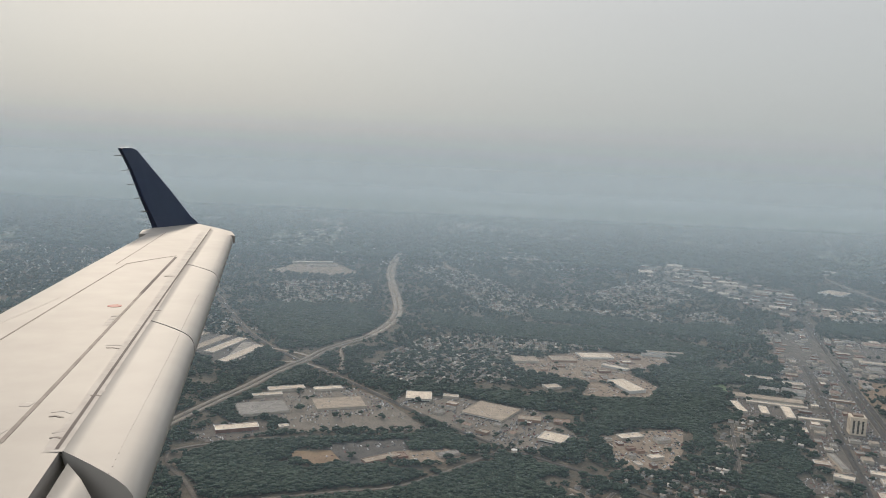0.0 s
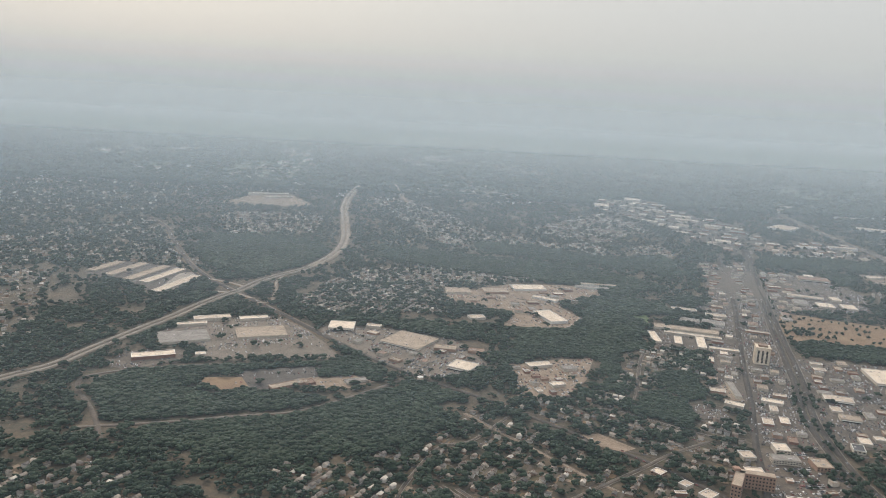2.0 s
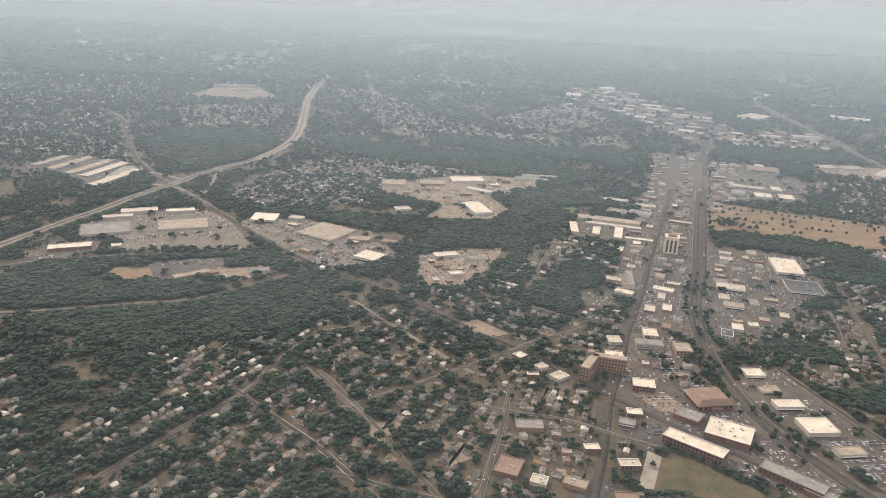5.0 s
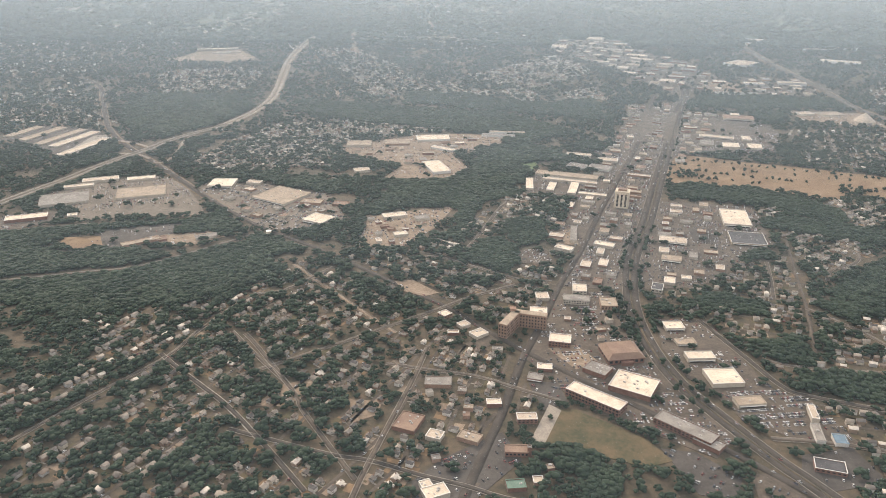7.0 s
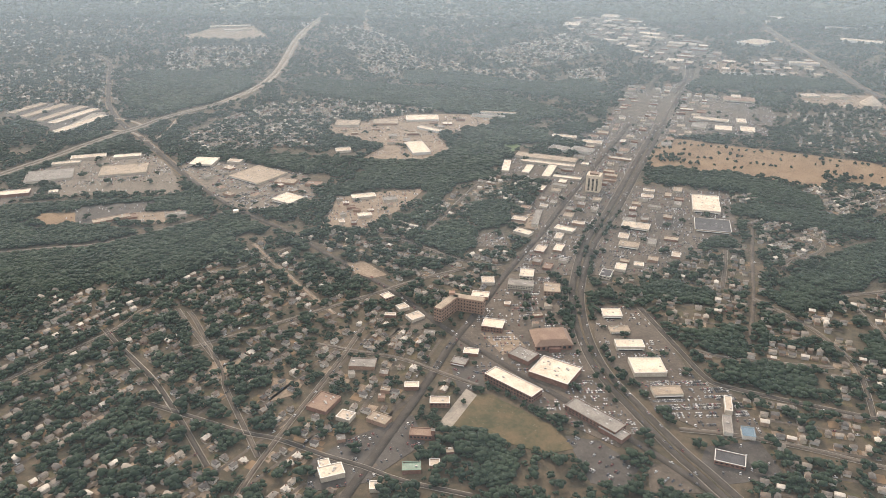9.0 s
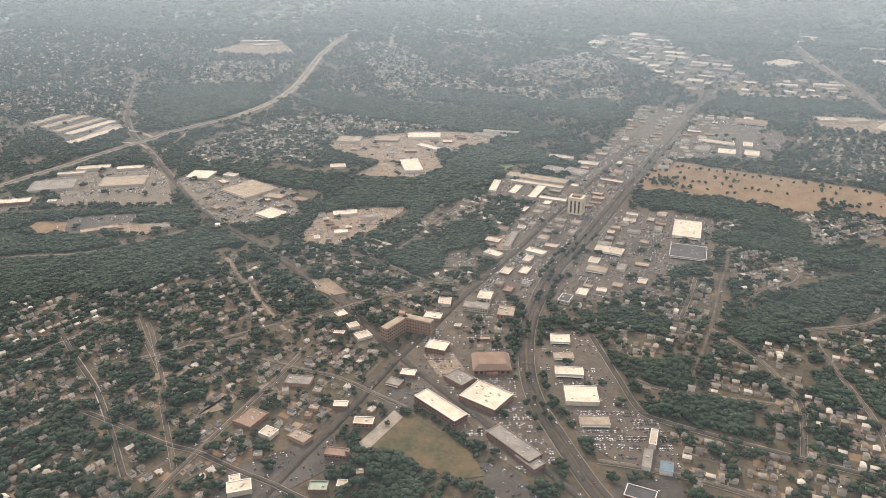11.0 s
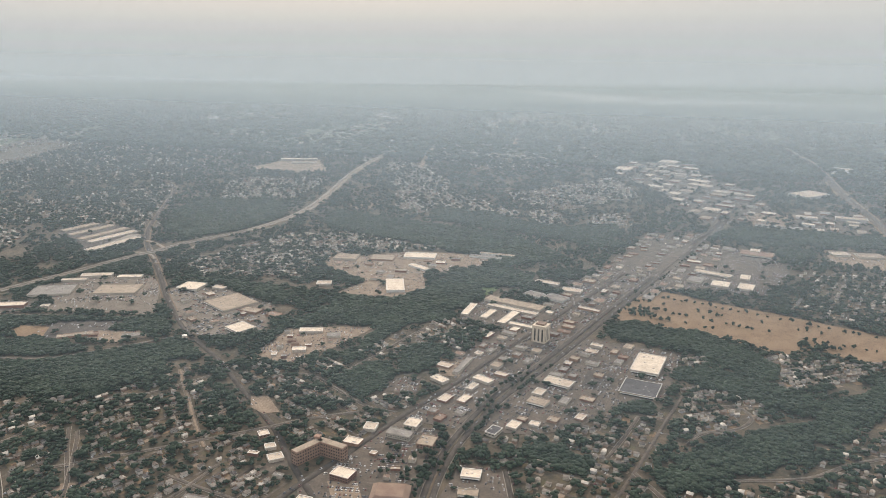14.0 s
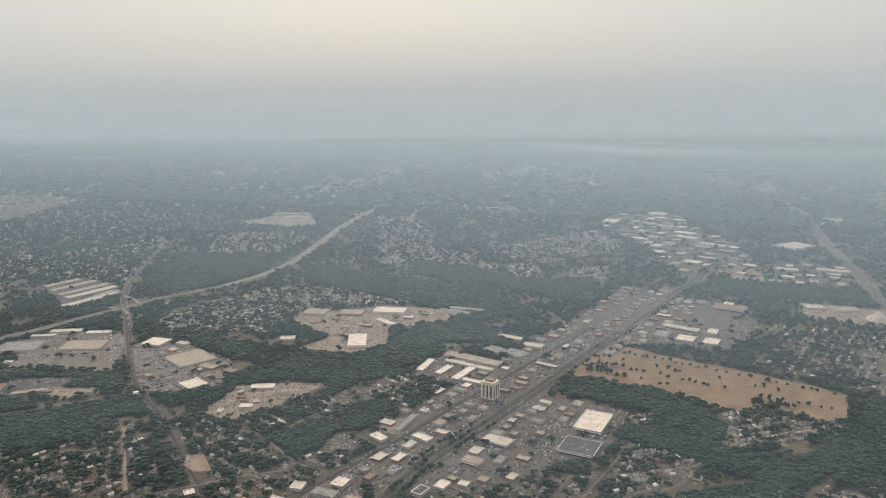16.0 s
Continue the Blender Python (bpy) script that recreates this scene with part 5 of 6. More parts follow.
def forest(name, label, places, radii, lumps, seed, height=1.0, spread=0.55, size=(0.5, 0.72)):
    """All trees of a stretch of land in one mesh: crowns of clumps over the ground."""
    vs, fs, base = [], [], 0
    r = np.random.default_rng(seed)
    which = r.integers(0, 7, len(places))
    for k in range(7):
        tv, tf = crown(lumps, seed * 10 + k, spread if lumps > 1 else 0.0, size if lumps > 1 else (0.9, 1.1))
        p, rad = places[which == k], radii[which == k]
        if not len(p):
            continue
        ang = r.uniform(0, 2 * math.pi, len(p))
        c, s = np.cos(ang)[:, None], np.sin(ang)[:, None]
        hgt = (rad * r.uniform(0.85, 1.3, len(p)) * height)[:, None]
        x = (tv[:, 0] * c - tv[:, 1] * s) * rad[:, None] + p[:, :1]
        y = (tv[:, 0] * s + tv[:, 1] * c) * rad[:, None] + p[:, 1:2]
        z = tv[:, 2] * hgt + elev(p[:, 1])[:, None]
        vs.append(np.stack([x, y, z], -1).reshape(-1, 3))
        fs.append((tf[None] + (np.arange(len(p)) * len(tv))[:, None, None] + base).reshape(-1, 3))
        base += len(p) * len(tv)
    ob = new(name, mesh_of(name, np.vstack(vs), np.vstack(fs), [LEAF], None, False))
    return tagged(ob, label, "trees", "", "stuff")


def scatter(poly, step, seed, jitter=0.5):
    p = np.asarray(poly, float)
    r = np.random.default_rng(seed)
    x, y = np.meshgrid(np.arange(p[:, 0].min() - 5, p[:, 0].max() + 5, step), np.arange(p[:, 1].min() - 5, p[:, 1].max() + 5, step))
    x, y = x.ravel() + r.uniform(-jitter, jitter, x.size) * step, y.ravel() + r.uniform(-jitter, jitter, y.size) * step
    soft = [noise.noise(Vector((a * 0.03, b * 0.03, 0.3))) * 14 for a, b in zip(x, y)]
    ok = inside(p, x + soft, y - np.array(soft))
    return np.c_[x, y][ok]


def beside_roads(p):
    """True where a tree keeps clear of the roads."""
    ok = np.ones(len(p), bool)
    for dx, dy in ((2.4, 0), (-2.4, 0), (0, 2.4), (0, -2.4), (0, -4.2)):
        ok &= code_at(p[:, 0] + dx, p[:, 1] + dy) != 1
    return ok


wood_pts = np.vstack([scatter(p, 3.3 if k[:3] != "far" else 8, 40 + n) for n, (k, p) in enumerate(WOODS.items())])
wood_pts = wood_pts[~np.isin(code_at(wood_pts[:, 0], wood_pts[:, 1]), (1, 2, 3))]
wood_pts = wood_pts[beside_roads(wood_pts)]
near_w = wood_pts[wood_pts[:, 1] < 800]
forest("woodland", "dense dark green broadleaf woodland", near_w, rng.uniform(2.6, 4.8, len(near_w)), 6, 3, 0.44, 0.8, (0.40, 0.66))
far_w = wood_pts[wood_pts[:, 1] >= 800]
forest("woodland_ridge", "dense dark green woodland further off", far_w, rng.uniform(3.2, 5.4, len(far_w)), 3, 4, 0.42)


def suburb_trees(n, x0, x1, y0, y1, seed, cover):
    r = np.random.default_rng(seed)
    x, y = r.uniform(x0, x1, n), r.uniform(y0, y1, n)
    c = code_at(x, y)
    tone = np.array([noise.noise(Vector((a * 0.022, b * 0.022, 5.0))) + 0.5 * noise.noise(Vector((a * 0.07, b * 0.07, 9.0))) for a, b in zip(x, y)])
    dice = r.random(n)
    lived = np.clip(0.98 * cover + 0.12 * smooth((160 - x) / 120) - 0.32 * smooth((x - 150) / 200) + 1.0 * tone, 0.1, 0.95)
    keep = ((c == 0) & (dice < np.clip(cover + 1.8 * tone, 0.1, 1))) | ((c == 7) & (dice < lived))
    keep |= (c == 3) & (dice < 0.02 + 0.14 * (y > 1200))
    keep |= (c == 6) & (dice < 0.5 * lived)
    # Clear of the houses' fronts.
    hidden = (code_at(x, y + 2.2) == 2) | (code_at(x + 1.4, y) == 2) | (code_at(x - 1.4, y) == 2)
    keep &= ~hidden | (r.random(n) < 0.62 + 0.28 * (y > 900))
    p = np.c_[x, y][keep]
    return p[beside_roads(p) | (r.random(len(p)) < 0.15)]


near_t = suburb_trees(60000, -330, 800, 240, 1000, 11, 0.84)
d_mid = np.hypot((near_t[:, 0] - 270) * 0.8, near_t[:, 1] - 400)
pick = np.argsort(d_mid)
single, near_t = near_t[pick[:290]], near_t[pick[290:]]
forest("suburb_trees", "dark green garden trees between houses", near_t, 1.5 + 3.6 * rng.random(len(near_t)) ** 1.4, 7, 5, 0.72, 0.8, (0.30, 0.58))
mid_t = np.vstack([suburb_trees(34000, -900, 1200, 1000, 1750, 12, 0.95), suburb_trees(7000, -1100, -330, 250, 1000, 13, 0.5), suburb_trees(5000, 800, 1400, 300, 1000, 14, 0.6)])
forest("suburb_trees_far", "green trees among far houses", mid_t, rng.uniform(2.4, 5.2, len(mid_t)), 3, 6, 0.7)
r_t = np.random.default_rng(15)
yy = 1700 + 1900 * r_t.random(34000) ** 1.25
xx = r_t.uniform(-1.15, 0.95, 34000) * yy
keep = np.array([noise.noise(Vector((a * 0.0042, b * 0.0026, 3.1))) < 0.2 or r_t.random() < 0.3 for a, b in zip(xx, yy)])
keep &= ~((yy < 2290) & (xx > PX0) & (xx < PX1) & np.isin(code_at(xx, yy), (1, 2, 3, 5)))
far_t = np.c_[xx, yy][keep]
far_t = far_t[~inside(RIVER, far_t[:, 0], far_t[:, 1])]
forest("distant_woods", "hazy distant woods along the ridge", far_t, rng.uniform(5.5, 11, len(far_t)), 1, 7, 0.6)


def tree_kind(k):
    """One garden tree: a tapered trunk, three limbs and a crown of clumps."""
    root = empty("tree", pose(0, 0, -500), "broadleaf garden tree with a dark green crown", "tree", "garden trees")
    bm = bmesh.new()

    def limb(a, b, r0, r1):
        axis = (Vector(b) - Vector(a)).normalized()
        side = axis.orthogonal().normalized()
        up = axis.cross(side)
        rings = [[bm.verts.new(Vector(p) + (side * math.cos(t) + up * math.sin(t)) * r) for t in (0, 1.05, 2.09, 3.14, 4.19, 5.24)] for p, r in ((a, r0), (b, r1))]
        for i in range(6):
            bm.faces.new((rings[0][i], rings[0][(i + 1) % 6], rings[1][(i + 1) % 6], rings[1][i]))

    limb((0, 0, -0.2), (0.05, 0, 1.1), 0.18, 0.12)
    r = random.Random(k)
    for i in range(3):
        a = 2.1 * i + r.random()
        limb((0.05, 0, 0.9), (0.8 * math.cos(a), 0.8 * math.sin(a), 2.0), 0.1, 0.04)
    part("trunk", bm, BARK, root)
    v, f = crown(15, 300 + k, 0.72, (0.3, 0.5))
    part("crown", mesh_of("crown", v * (1.9, 1.9, 1.75) + (0, 0, 0.5), f, [LEAF_OB], None, False), LEAF_OB, root)
    return root


tree_roots = [tree_kind(k) for k in range(5)]
for n, (x, y) in enumerate(single):
    m = pose(x, y, float(elev(y)), 0, 0, (n * 67) % 360)
    if n < 5:
        tree_roots[n].matrix_basis = m
    else:
        copy_thing(tree_roots[n % 5], m)

# Rows of small trees on the parched field, and the trees of the highway median.
r_f = random.Random(77)
rows = []
for k in range(4):
    a, b = np.array((512 + k * 3, 925 - k * 27)), np.array((765 - k * 6, 842 - k * 22))
    n = 34
    rows += [tuple(a + (b - a) * (i + r_f.uniform(-0.3, 0.3)) / n + (0, r_f.uniform(-2, 2))) for i in range(n) if r_f.random() < (0.85, 0.45, 0.6, 0.35)[k]]
rows += [(520 + 11 * r_f.gauss(0, 1), 860 + 14 * r_f.gauss(0, 1)) for _ in range(26)]
rows += [(690 + 14 * r_f.gauss(0, 1), 800 + 8 * r_f.gauss(0, 1)) for _ in range(30)]
am = curve_points(A_LINE[2:9], 7.0)
rows += [tuple(p + (r_f.uniform(-1, 1), r_f.uniform(-1, 1))) for p in np.vstack([am, am + (-8.5, -1), am + (8.5, 1), am + (9.5, 4)]) if noise.noise(Vector((p[0] * 0.03, p[1] * 0.03, 4.0))) > -0.05 + r_f.uniform(-0.2, 0.2)]
rows += [(379 + r_f.uniform(-5, 4), r_f.uniform(462, 525)) for _ in range(34)]
rows += [(r_f.uniform(338, 380), r_f.uniform(455, 500)) for _ in range(26)]
rows += [(p[0] + 10 + r_f.uniform(-1, 1), p[1]) for p in curve_points(A_LINE[9:], 9.0) if r_f.random() < 0.6]
rows = np.array(rows)
forest("park_trees", "small trees in rows on dry grass", rows, rng.uniform(1.5, 3.0, len(rows)), 4, 8, 1.0)

# ---------------------------------------------------------------- cars
def car_parts():
    body = boxed((-1.2, -0.48, 0.12, 1.2, 0.48, 0.45))
    bmesh.ops.bevel(body, geom=[e for e in body.edges], offset=0.08, segments=1, affect="EDGES")
    cab = bmesh.new()
    v = [cab.verts.new(p) for p in ((-0.85, -0.44, 0.45), (0.6, -0.44, 0.45), (0.6, 0.44, 0.45), (-0.85, 0.44, 0.45), (-0.55, -0.36, 0.76), (0.2, -0.36, 0.76), (0.2, 0.36, 0.76), (-0.55, 0.36, 0.76))]
    for f in ((0, 1, 5, 4), (1, 2, 6, 5), (2, 3, 7, 6), (3, 0, 4, 7)):
        cab.faces.new([v[i] for i in f])
    top = boxed((-0.56, -0.37, 0.74, 0.21, 0.37, 0.79))
    return body, cab, top


car_root = empty("car", pose(0, 0, -500), "small passenger car parked on asphalt", "car", "parked cars")
for nm, bm, mt in zip(("body", "cabin_glass", "roof_panel"), car_parts(), (CAR_OB, GLASS, CAR_OB)):
    part(nm, bm, mt, car_root)
wheel = boxed((-0.22, -0.06, 0, 0.22, 0.06, 0.4))
bmesh.ops.bevel(wheel, geom=[e for e in wheel.edges], offset=0.09, segments=1, affect="EDGES")
wheel_me = bpy.data.meshes.new("wheel")
wheel.to_mesh(wheel_me)
wheel.free()
wheel_me.materials.append(DARK)
for x, y in ((-0.75, -0.46), (0.75, -0.46), (-0.75, 0.46), (0.75, 0.46)):
    o = part("wheel", wheel_me, DARK, car_root)
    o.matrix_basis = pose(x, y, 0)

cars = []
r_c = random.Random(8)
for poly, fill, rot in LOTS:
    p = np.array(poly, float)
    mid, reach = p.mean(0), np.ptp(p, axis=0).max()
    c, s = math.cos(radians(rot)), math.sin(radians(rot))
    v = -reach
    line = 0
    while v < reach:
        for u in np.arange(-reach, reach, 1.45):
            x, y = mid[0] + u * c - v * s, mid[1] + u * s + v * c
            if r_c.random() < fill * (1.05 + 2.2 * noise.noise(Vector((x * 0.05, y * 0.05, 2.0)))) and within(poly, x, y) and code_at(float(x), float(y)) == 3:
                cars.append((x, y, rot + 90 + r_c.choice((0, 180)) + r_c.uniform(-3, 3), 0.24 if line >= 0 else 0))
        v += 2.9 if line % 2 == 0 else 5.2
        line += 1
# Cars on the roads.
for pts, half, every in ((AP, 2.2, 13), (AP, 4.2, 15), (AP, -2.2, 13), (AP, -4.2, 16), (curve_points([*B_LINE]), 1.3, 9), (curve_points([*B_LINE]), -1.3, 10), (curve_points(C_LINE), 1.5, 13), (curve_points(C_LINE), -1.5, 12), (DP, 4.0, 22), (DP, -4.0, 26)):
    n, t = normals2(pts), np.gradient(pts, axis=0)
    for i in range(3, len(pts) - 3):
        if r_c.random() < 2.2 / every:
            x, y = pts[i] + n[i] * half
            cars.append((x, y, math.degrees(math.atan2(t[i][1], t[i][0])) + (180 if half > 0 else 0), 0.42))
for line in street_list:
    if line[0][1] < 900:
        n, t = normals2(line), np.gradient(line, axis=0)
        for i in range(1, len(line) - 1):
            if r_c.random() < 0.28:
                x, y = line[i] + n[i] * 0.85 * r_c.choice((-1, 1))
                cars.append((x, y, math.degrees(math.atan2(t[i][1], t[i][0])), 0.3))
cars.sort(key=lambda q: math.hypot(q[0] - 400, q[1] - 380))
for n, (x, y, rot, z) in enumerate(cars[:290]):
    m = pose(x, y, float(elev(y)) + z + 0.05, 0, 0, rot)
    if n == 0:
        car_root.matrix_basis = m
    else:
        copy_thing(car_root, m)
CV = np.array([(-1.2, -0.48, 0.0), (1.2, -0.48, 0.0), (1.2, 0.48, 0.0), (-1.2, 0.48, 0.0), (-1.2, -0.48, 0.45), (1.2, -0.48, 0.45), (1.2, 0.48, 0.45), (-1.2, 0.48, 0.45), (-0.6, -0.4, 0.78), (0.3, -0.4, 0.78), (0.3, 0.4, 0.78), (-0.6, 0.4, 0.78)])
CF = np.array([(0, 1, 5, 4), (1, 2, 6, 5), (2, 3, 7, 6), (3, 0, 4, 7), (4, 5, 9, 8), (5, 6, 10, 9), (6, 7, 11, 10), (7, 4, 8, 11), (8, 9, 10, 11)])
rc = np.array(cars[290:])
a = np.radians(rc[:, 2])[:, None]
vx, vy = CV[:, 0] * np.cos(a) - CV[:, 1] * np.sin(a) + rc[:, :1], CV[:, 0] * np.sin(a) + CV[:, 1] * np.cos(a) + rc[:, 1:2]
vz = CV[:, 2] + (elev(rc[:, 1]) + rc[:, 3])[:, None]
cf = (CF[None] + (np.arange(len(rc)) * 12)[:, None, None]).reshape(-1, 4)
ci = np.tile([0, 0, 0, 0, 1, 1, 1, 1, 0], len(rc))
tagged(new("parked_cars", mesh_of("parked_cars", np.stack([vx, vy, vz], -1).reshape(-1, 3), cf, [CAR, GLASS], ci)), "many small cars in car parks and on roads", "cars", "", "stuff")

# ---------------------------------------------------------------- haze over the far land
# Upright see-through sheets, added to imitate the veil of haze with distance.
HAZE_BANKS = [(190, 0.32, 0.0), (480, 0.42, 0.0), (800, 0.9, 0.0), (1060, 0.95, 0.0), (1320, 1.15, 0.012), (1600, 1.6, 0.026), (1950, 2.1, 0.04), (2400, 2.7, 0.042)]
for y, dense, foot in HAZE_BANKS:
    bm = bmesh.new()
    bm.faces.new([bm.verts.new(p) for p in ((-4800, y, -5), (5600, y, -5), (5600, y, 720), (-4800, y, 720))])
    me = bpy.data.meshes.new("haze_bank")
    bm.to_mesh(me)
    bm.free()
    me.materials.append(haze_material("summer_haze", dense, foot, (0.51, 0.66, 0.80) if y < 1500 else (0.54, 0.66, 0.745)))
    tagged(new("haze_bank", me), "upright translucent sheet imitating blue-grey summer haze", "haze", "", "structure")

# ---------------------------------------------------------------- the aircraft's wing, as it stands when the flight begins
WING_PAINT = surface("wing_grey_white_paint", (0.25, 0.24, 0.222), (0.31, 0.298, 0.275), 0.9, 0.6, fine=9.0)
WING_METAL = surface("bare_bright_slat_paint", (0.285, 0.275, 0.255), (0.335, 0.324, 0.302), 0.7, 0.6, fine=7.0)
NAVY = surface("navy_blue_paint", (0.014, 0.026, 0.062), (0.02, 0.034, 0.08), 0.25, 0.35)
SEAL = surface("dark_rubber_seal", (0.06, 0.05, 0.05), (0.10, 0.085, 0.08), 0.2, 0.8)
GRIME_DARK = surface("dark_oily_grime", (0.11, 0.095, 0.085), (0.18, 0.16, 0.145), 0.06, 0.7)
# Light grime; also colours the painted band of shade behind the slats.
GRIME_SHADE = surface("oily_grime_and_shade", (0.30, 0.28, 0.26), (0.39, 0.37, 0.345), 0.1, 0.7)
RED = surface("red_marking", (0.24, 0.07, 0.06), (0.3, 0.1, 0.085), 0.1, 0.6)
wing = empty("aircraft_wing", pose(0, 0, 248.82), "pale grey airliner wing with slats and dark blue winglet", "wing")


def lerp(a, b, s):
    return np.array(a, float) + (np.array(b, float) - np.array(a, float)) * s


LE0, LE1 = (-0.40, 1.02), (-1.18, 4.40)
SL0, SL1 = (-0.57, 1.15), (-1.38, 4.66)
TE0, TE1 = (-1.19, 2.07), (-1.62, 4.28)


def smooth_mesh(bm):
    for f in bm.faces:
        f.smooth = len(f.verts) == 4
        if not f.smooth:
            for e in f.edges:
                e.smooth = False
    return bm


def strip3(name, points, width, z, mat, label=""):
    """A narrow raised strip along a line on the wing's upper skin."""
    p = np.array(points, float)
    n = normals2(p)
    bm = bmesh.new()
    rows_ = []
    for q, m_ in zip(p, n):
        a_, b_ = q + m_ * width / 2, q - m_ * width / 2
        rows_.append([bm.verts.new((*a_, z)), bm.verts.new((*b_, z)), bm.verts.new((*b_, z - 0.006)), bm.verts.new((*a_, z - 0.006))])
    for r0, r1 in zip(rows_, rows_[1:]):
        for i in range(4):
            bm.faces.new((r0[i], r0[(i + 1) % 4], r1[(i + 1) % 4], r1[i]))
    return part(name, bm, mat, wing, label)


def wing_panel():
    bm = bmesh.new()
    secs = []
    for s in np.linspace(-0.32, 1, 14):
        a_, b_ = lerp(SL0, SL1, s), lerp(TE0, TE1, -0.85 + 1.85 * (s + 0.32) / 1.32)
        ring = []
        for f, z in ((0, 0.009), (0.05, 0.01), (0.4, 0.01), (0.9, 0.01), (1, 0.008), (1, 0.002), (0.6, -0.05), (0.2, -0.07), (0, -0.06)):
            ring.append(bm.verts.new((*lerp(a_, b_, f), z)))
        secs.append(ring)
    for r0, r1 in zip(secs, secs[1:]):
        for i in range(9):
            bm.faces.new((r0[i], r0[(i + 1) % 9], r1[(i + 1) % 9], r1[i]))
    bm.faces.new(secs[0])
    bm.faces.new(secs[-1][::-1])
    bmesh.ops.recalc_face_normals(bm, faces=bm.faces)
    return bm


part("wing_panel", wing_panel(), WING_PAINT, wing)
for s0, s1 in ((0.0, 0.264), (0.267, 0.569), (0.573, 0.985)):
    bm = bmesh.new()
    secs = []
    for s in np.linspace(s0, s1, 7):
        a_, b_ = lerp(SL0, SL1, s + 0.0), lerp(LE0, LE1, s)
        ring = [bm.verts.new((*lerp(a_, b_, f), z)) for f, z in ((-0.02, 0.010), (0.2, 0.0115), (0.4, 0.0122), (0.6, 0.0118), (0.76, 0.0102), (0.87, 0.0068), (0.94, 0.0005), (0.98, -0.009), (1.0, -0.025), (0.97, -0.05), (0.7, -0.07), (0.2, -0.05))]
        secs.append(ring)
    for r0, r1 in zip(secs, secs[1:]):
        for i in range(12):
            bm.faces.new((r0[i], r0[(i + 1) % 12], r1[(i + 1) % 12], r1[i]))
    bm.faces.new(secs[0])
    bm.faces.new(secs[-1][::-1])
    bmesh.ops.recalc_face_normals(bm, faces=bm.faces)
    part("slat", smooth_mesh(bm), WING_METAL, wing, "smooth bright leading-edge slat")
strip3("slat_gap", [lerp(SL0, SL1, s) + (-0.006, 0) for s in np.linspace(0, 1, 9)], 0.006, 0.0108, SEAL, "dark gap behind the slats")
# The slats' shade on the skin is painted here as a grey strip.
strip3("shade_band", [(-0.578, 1.14), (-0.612, 1.312), (-0.778, 2.014), (-1.008, 2.964), (-1.36, 4.41)], 0.03, 0.0104, GRIME_SHADE, "painted grey band of shade behind the slats")
strip3("seal_strip", [(-0.672, 1.165), (-0.739, 1.478), (-0.858, 2.021), (-0.955, 2.463)], 0.008, 0.0108, GRIME_DARK, "worn brown sealing strip")
strip3("seal_strip", [(-0.955, 2.463), (-1.05, 2.9), (-1.148, 3.356)], 0.011, 0.0108, SEAL, "dark sealing strip")
strip3("hinge_line", [(-1.031, 1.797), (-1.107, 2.219), (-1.222, 2.878), (-1.256, 3.092)], 0.004, 0.0108, GRIME_DARK, "dark flap hinge line")
strip3("hinge_line", [(-1.256, 3.092), (-1.21, 3.25), (-1.16, 3.392)], 0.008, 0.0108, GRIME_DARK, "panel joint")
strip3("flap_line", [(-1.289, 3.064), (-1.39, 3.587), (-1.538, 4.318)], 0.004, 0.0105, GRIME_DARK, "dark aileron gap")
strip3("flap_line", [(-1.129, 1.969), (-1.142, 2.175), (-1.157, 2.347)], 0.0025, 0.0105, GRIME_SHADE, "faint panel joint")
# Oily streaks behind the slats, and rivet rows on the slats.
for cx, cy, size in ((-0.752, 1.771, 0.03), (-0.649, 1.297, 0.022), (-0.808, 2.213, 0.03), (-0.989, 2.822, 0.035), (-0.635, 1.42, 0.02), (-0.60, 1.2, 0.02)):
    strip3("grime_streak", [(cx - size * 0.5, cy - 0.004), (cx, cy), (cx + size * 0.6, cy - 0.006)], 0.005, 0.0110, GRIME_DARK, "dark oily streak")
    strip3("grime_streak", [(cx - size * 0.9, cy + 0.02), (cx, cy + 0.03), (cx + size * 0.8, cy + 0.02)], 0.009, 0.0106, GRIME_SHADE, "faint oily streak")
rivet = bmesh.new()
bmesh.ops.create_cone(rivet, cap_ends=True, segments=6, radius1=0.0013, radius2=0.001, depth=0.003)
rivet_me = bpy.data.meshes.new("rivet")
rivet.to_mesh(rivet_me)
rivet.free()
rivet_me.materials.append(GRIME_SHADE)
for k in range(56):
    y_ = 1.068 + 1.4 * k / 55
    o = part("rivet", rivet_me, GRIME_SHADE, wing)
    o.matrix_basis = pose(float(np.interp(y_, (1.068, 1.238, 1.724, 2.459), (-0.46, -0.498, -0.603, -0.771))), y_, 0.0105)
# Warning text too worn to read, as bars, and a red spot.
for k in range(6):
    c_ = lerp((-0.869, 2.01), (-0.908, 2.19), k / 5) if k < 4 else lerp((-0.70, 1.21), (-0.728, 1.35), k - 4)
    part("lettering", boxed((c_[0] - 0.008, c_[1] - 0.012, 0.008, c_[0] + 0.008, c_[1] + 0.012, 0.0106)), GRIME_SHADE, wing, "worn grey lettering bars")
bm = bmesh.new()
bmesh.ops.create_cone(bm, cap_ends=True, segments=16, radius1=0.02, radius2=0.02, depth=0.003)
bmesh.ops.transform(bm, matrix=pose(-0.95, 2.249, 0.0098), verts=bm.verts)
part("red_mark", bm, RED, wing, "small worn red marking")
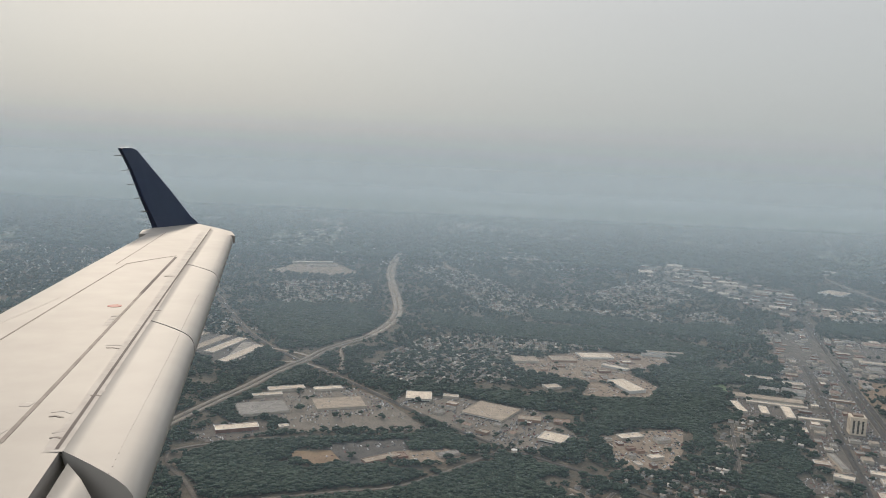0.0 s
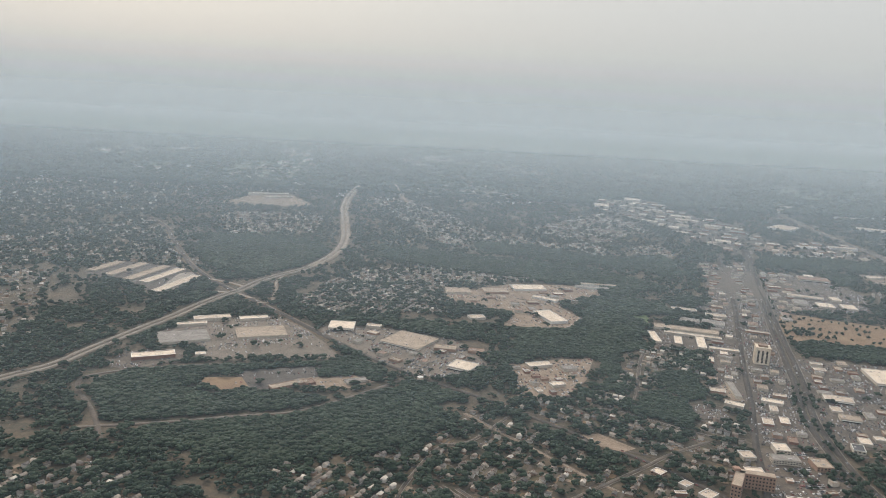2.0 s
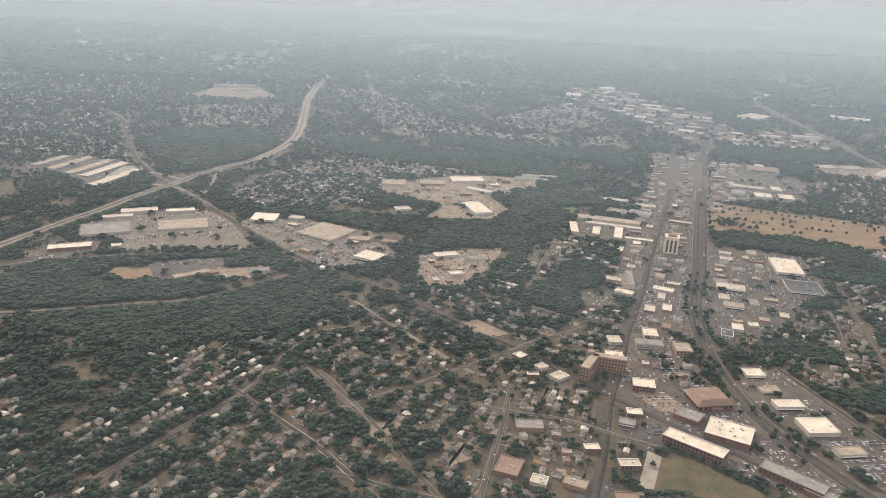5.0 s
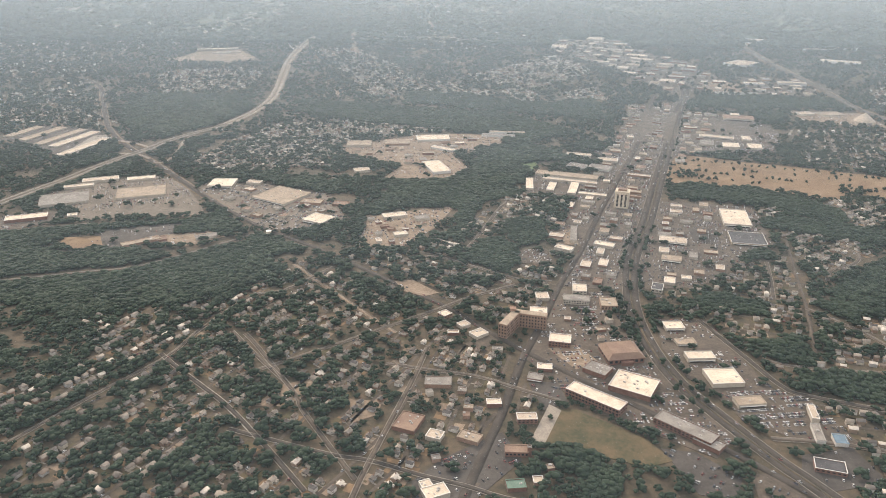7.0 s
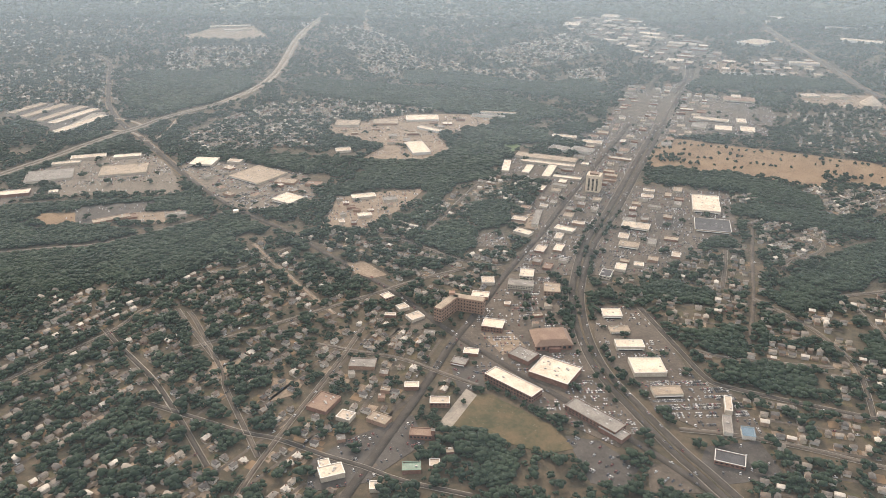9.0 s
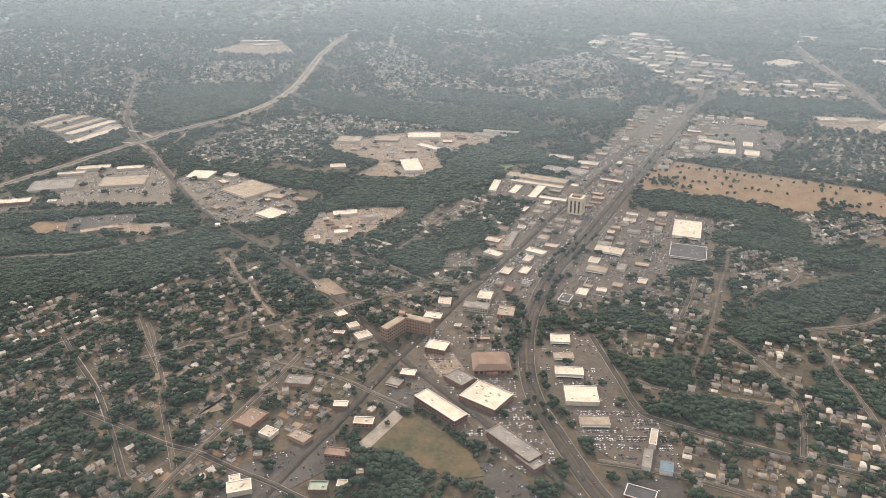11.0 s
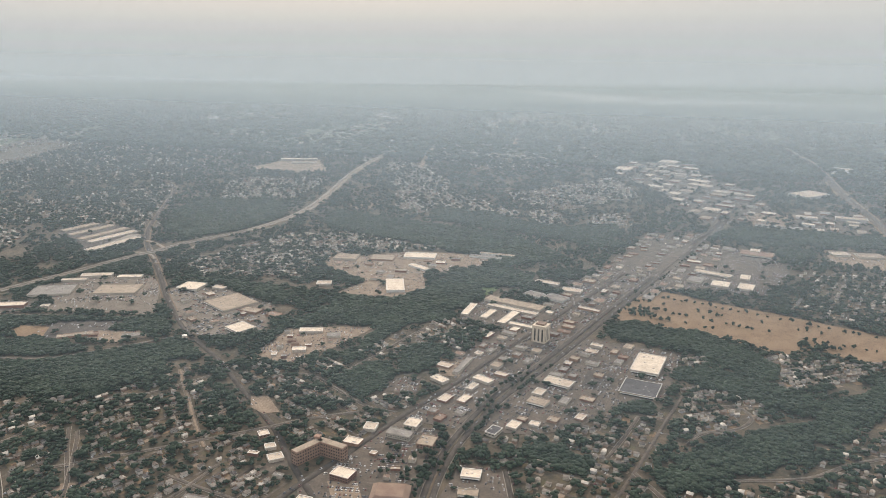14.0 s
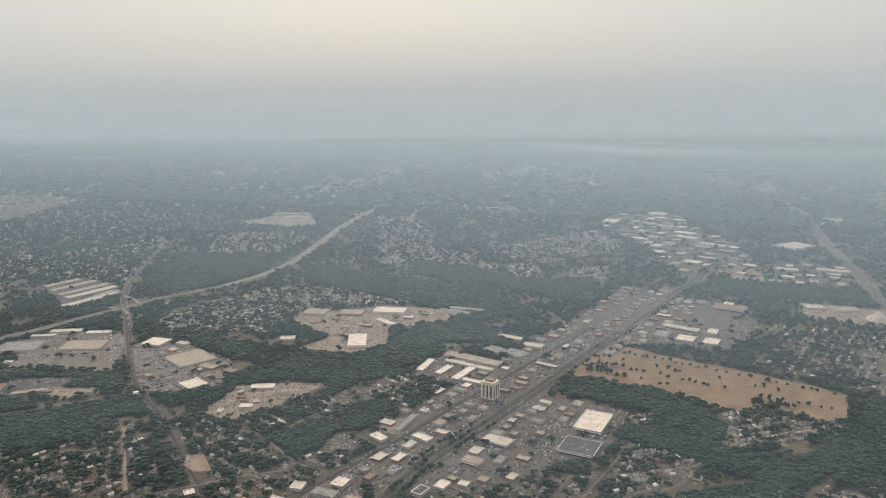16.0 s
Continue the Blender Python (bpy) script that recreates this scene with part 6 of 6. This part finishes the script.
# Wing root with its rounded nose.
bm = bmesh.new()
secs = []
for s in np.linspace(-0.3, -0.01, 6):
    a_, b_ = lerp(SL0, SL1, s) + (0.02, 0), lerp(LE0, LE1, s) + (-0.05, 0.02)
    ring = [bm.verts.new((*lerp(a_, b_, f), z)) for f, z in ((0, 0.004), (0.4, 0.0), (0.7, -0.012), (0.92, -0.035), (1.0, -0.06), (0.9, -0.09), (0.0, -0.09))]
    secs.append(ring)
for r0, r1 in zip(secs, secs[1:]):
    for i in range(7):
        bm.faces.new((r0[i], r0[(i + 1) % 7], r1[(i + 1) % 7], r1[i]))
bm.faces.new(secs[0])
bm.faces.new(secs[-1][::-1])
bmesh.ops.recalc_face_normals(bm, faces=bm.faces)
part("wing_root", smooth_mesh(bm), WING_METAL, wing, "rounded pale wing root")
# Tip: cap, winglet, static wicks.
bm = bmesh.new()
outline = [(-1.17, 4.40), (-1.25, 4.62), (-1.40, 4.82), (-1.58, 4.98), (-1.68, 4.75), (-1.70, 4.40), (-1.64, 4.20), (-1.5, 4.36), (-1.3, 4.42)]
top = [bm.verts.new((x, y, 0.009 if i not in (0, 1, 2) else 0.002)) for i, (x, y) in enumerate(outline)]
low = [bm.verts.new((x, y, -0.04)) for x, y in outline]
bm.faces.new(top)
bm.faces.new(low[::-1])
for i in range(len(outline)):
    bm.faces.new((low[i], low[(i + 1) % 9], top[(i + 1) % 9], top[i]))
bmesh.ops.recalc_face_normals(bm, faces=bm.faces)
part("tip_cap", bm, WING_PAINT, wing, "pale wing-tip fairing")
along, across = np.array((0.306, 0.952)), np.array((-0.952, 0.306))
profile = [(0.40, 0.0), (0.30, 0.06), (0.11, 0.22), (-0.19, 0.46), (-0.24, 0.475), (-0.32, 0.47), (-0.23, 0.35), (-0.14, 0.19), (-0.03, 0.03), (-0.02, 0.0)]
bm = bmesh.new()
sides = []
for k in (-1, 1):
    sides.append([bm.verts.new((*(np.array((-1.692, 4.607)) + along * a_ + across * k * 0.012 * (1 if 2 < i < 8 else 1.6)), u)) for i, (a_, u) in enumerate(profile)])
bm.faces.new(sides[0])
bm.faces.new(sides[1][::-1])
for i in range(len(profile)):
    j = (i + 1) % len(profile)
    bm.faces.new((sides[0][i], sides[1][i], sides[1][j], sides[0][j]))
bmesh.ops.recalc_face_normals(bm, faces=bm.faces)
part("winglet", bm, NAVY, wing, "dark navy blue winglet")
for a_, u in ((-0.29, 0.43), (-0.235, 0.35), (-0.185, 0.27), (-0.13, 0.19), (-0.075, 0.11)):
    q = np.array((-1.692, 4.607)) + along * a_
    e_ = q + along * -0.07
    bm = bmesh.new()
    v0 = [bm.verts.new((q[0] + dx, q[1], u + dz)) for dx, dz in ((-0.003, -0.002), (0.003, -0.002), (0, 0.003))]
    v1 = [bm.verts.new((e_[0] + dx, e_[1], u + dz - 0.004)) for dx, dz in ((-0.002, -0.001), (0.002, -0.001), (0, 0.002))]
    for i in range(3):
        bm.faces.new((v0[i], v0[(i + 1) % 3], v1[(i + 1) % 3], v1[i]))
    part("static_wick", bm, SEAL, wing, "thin dark static discharger")
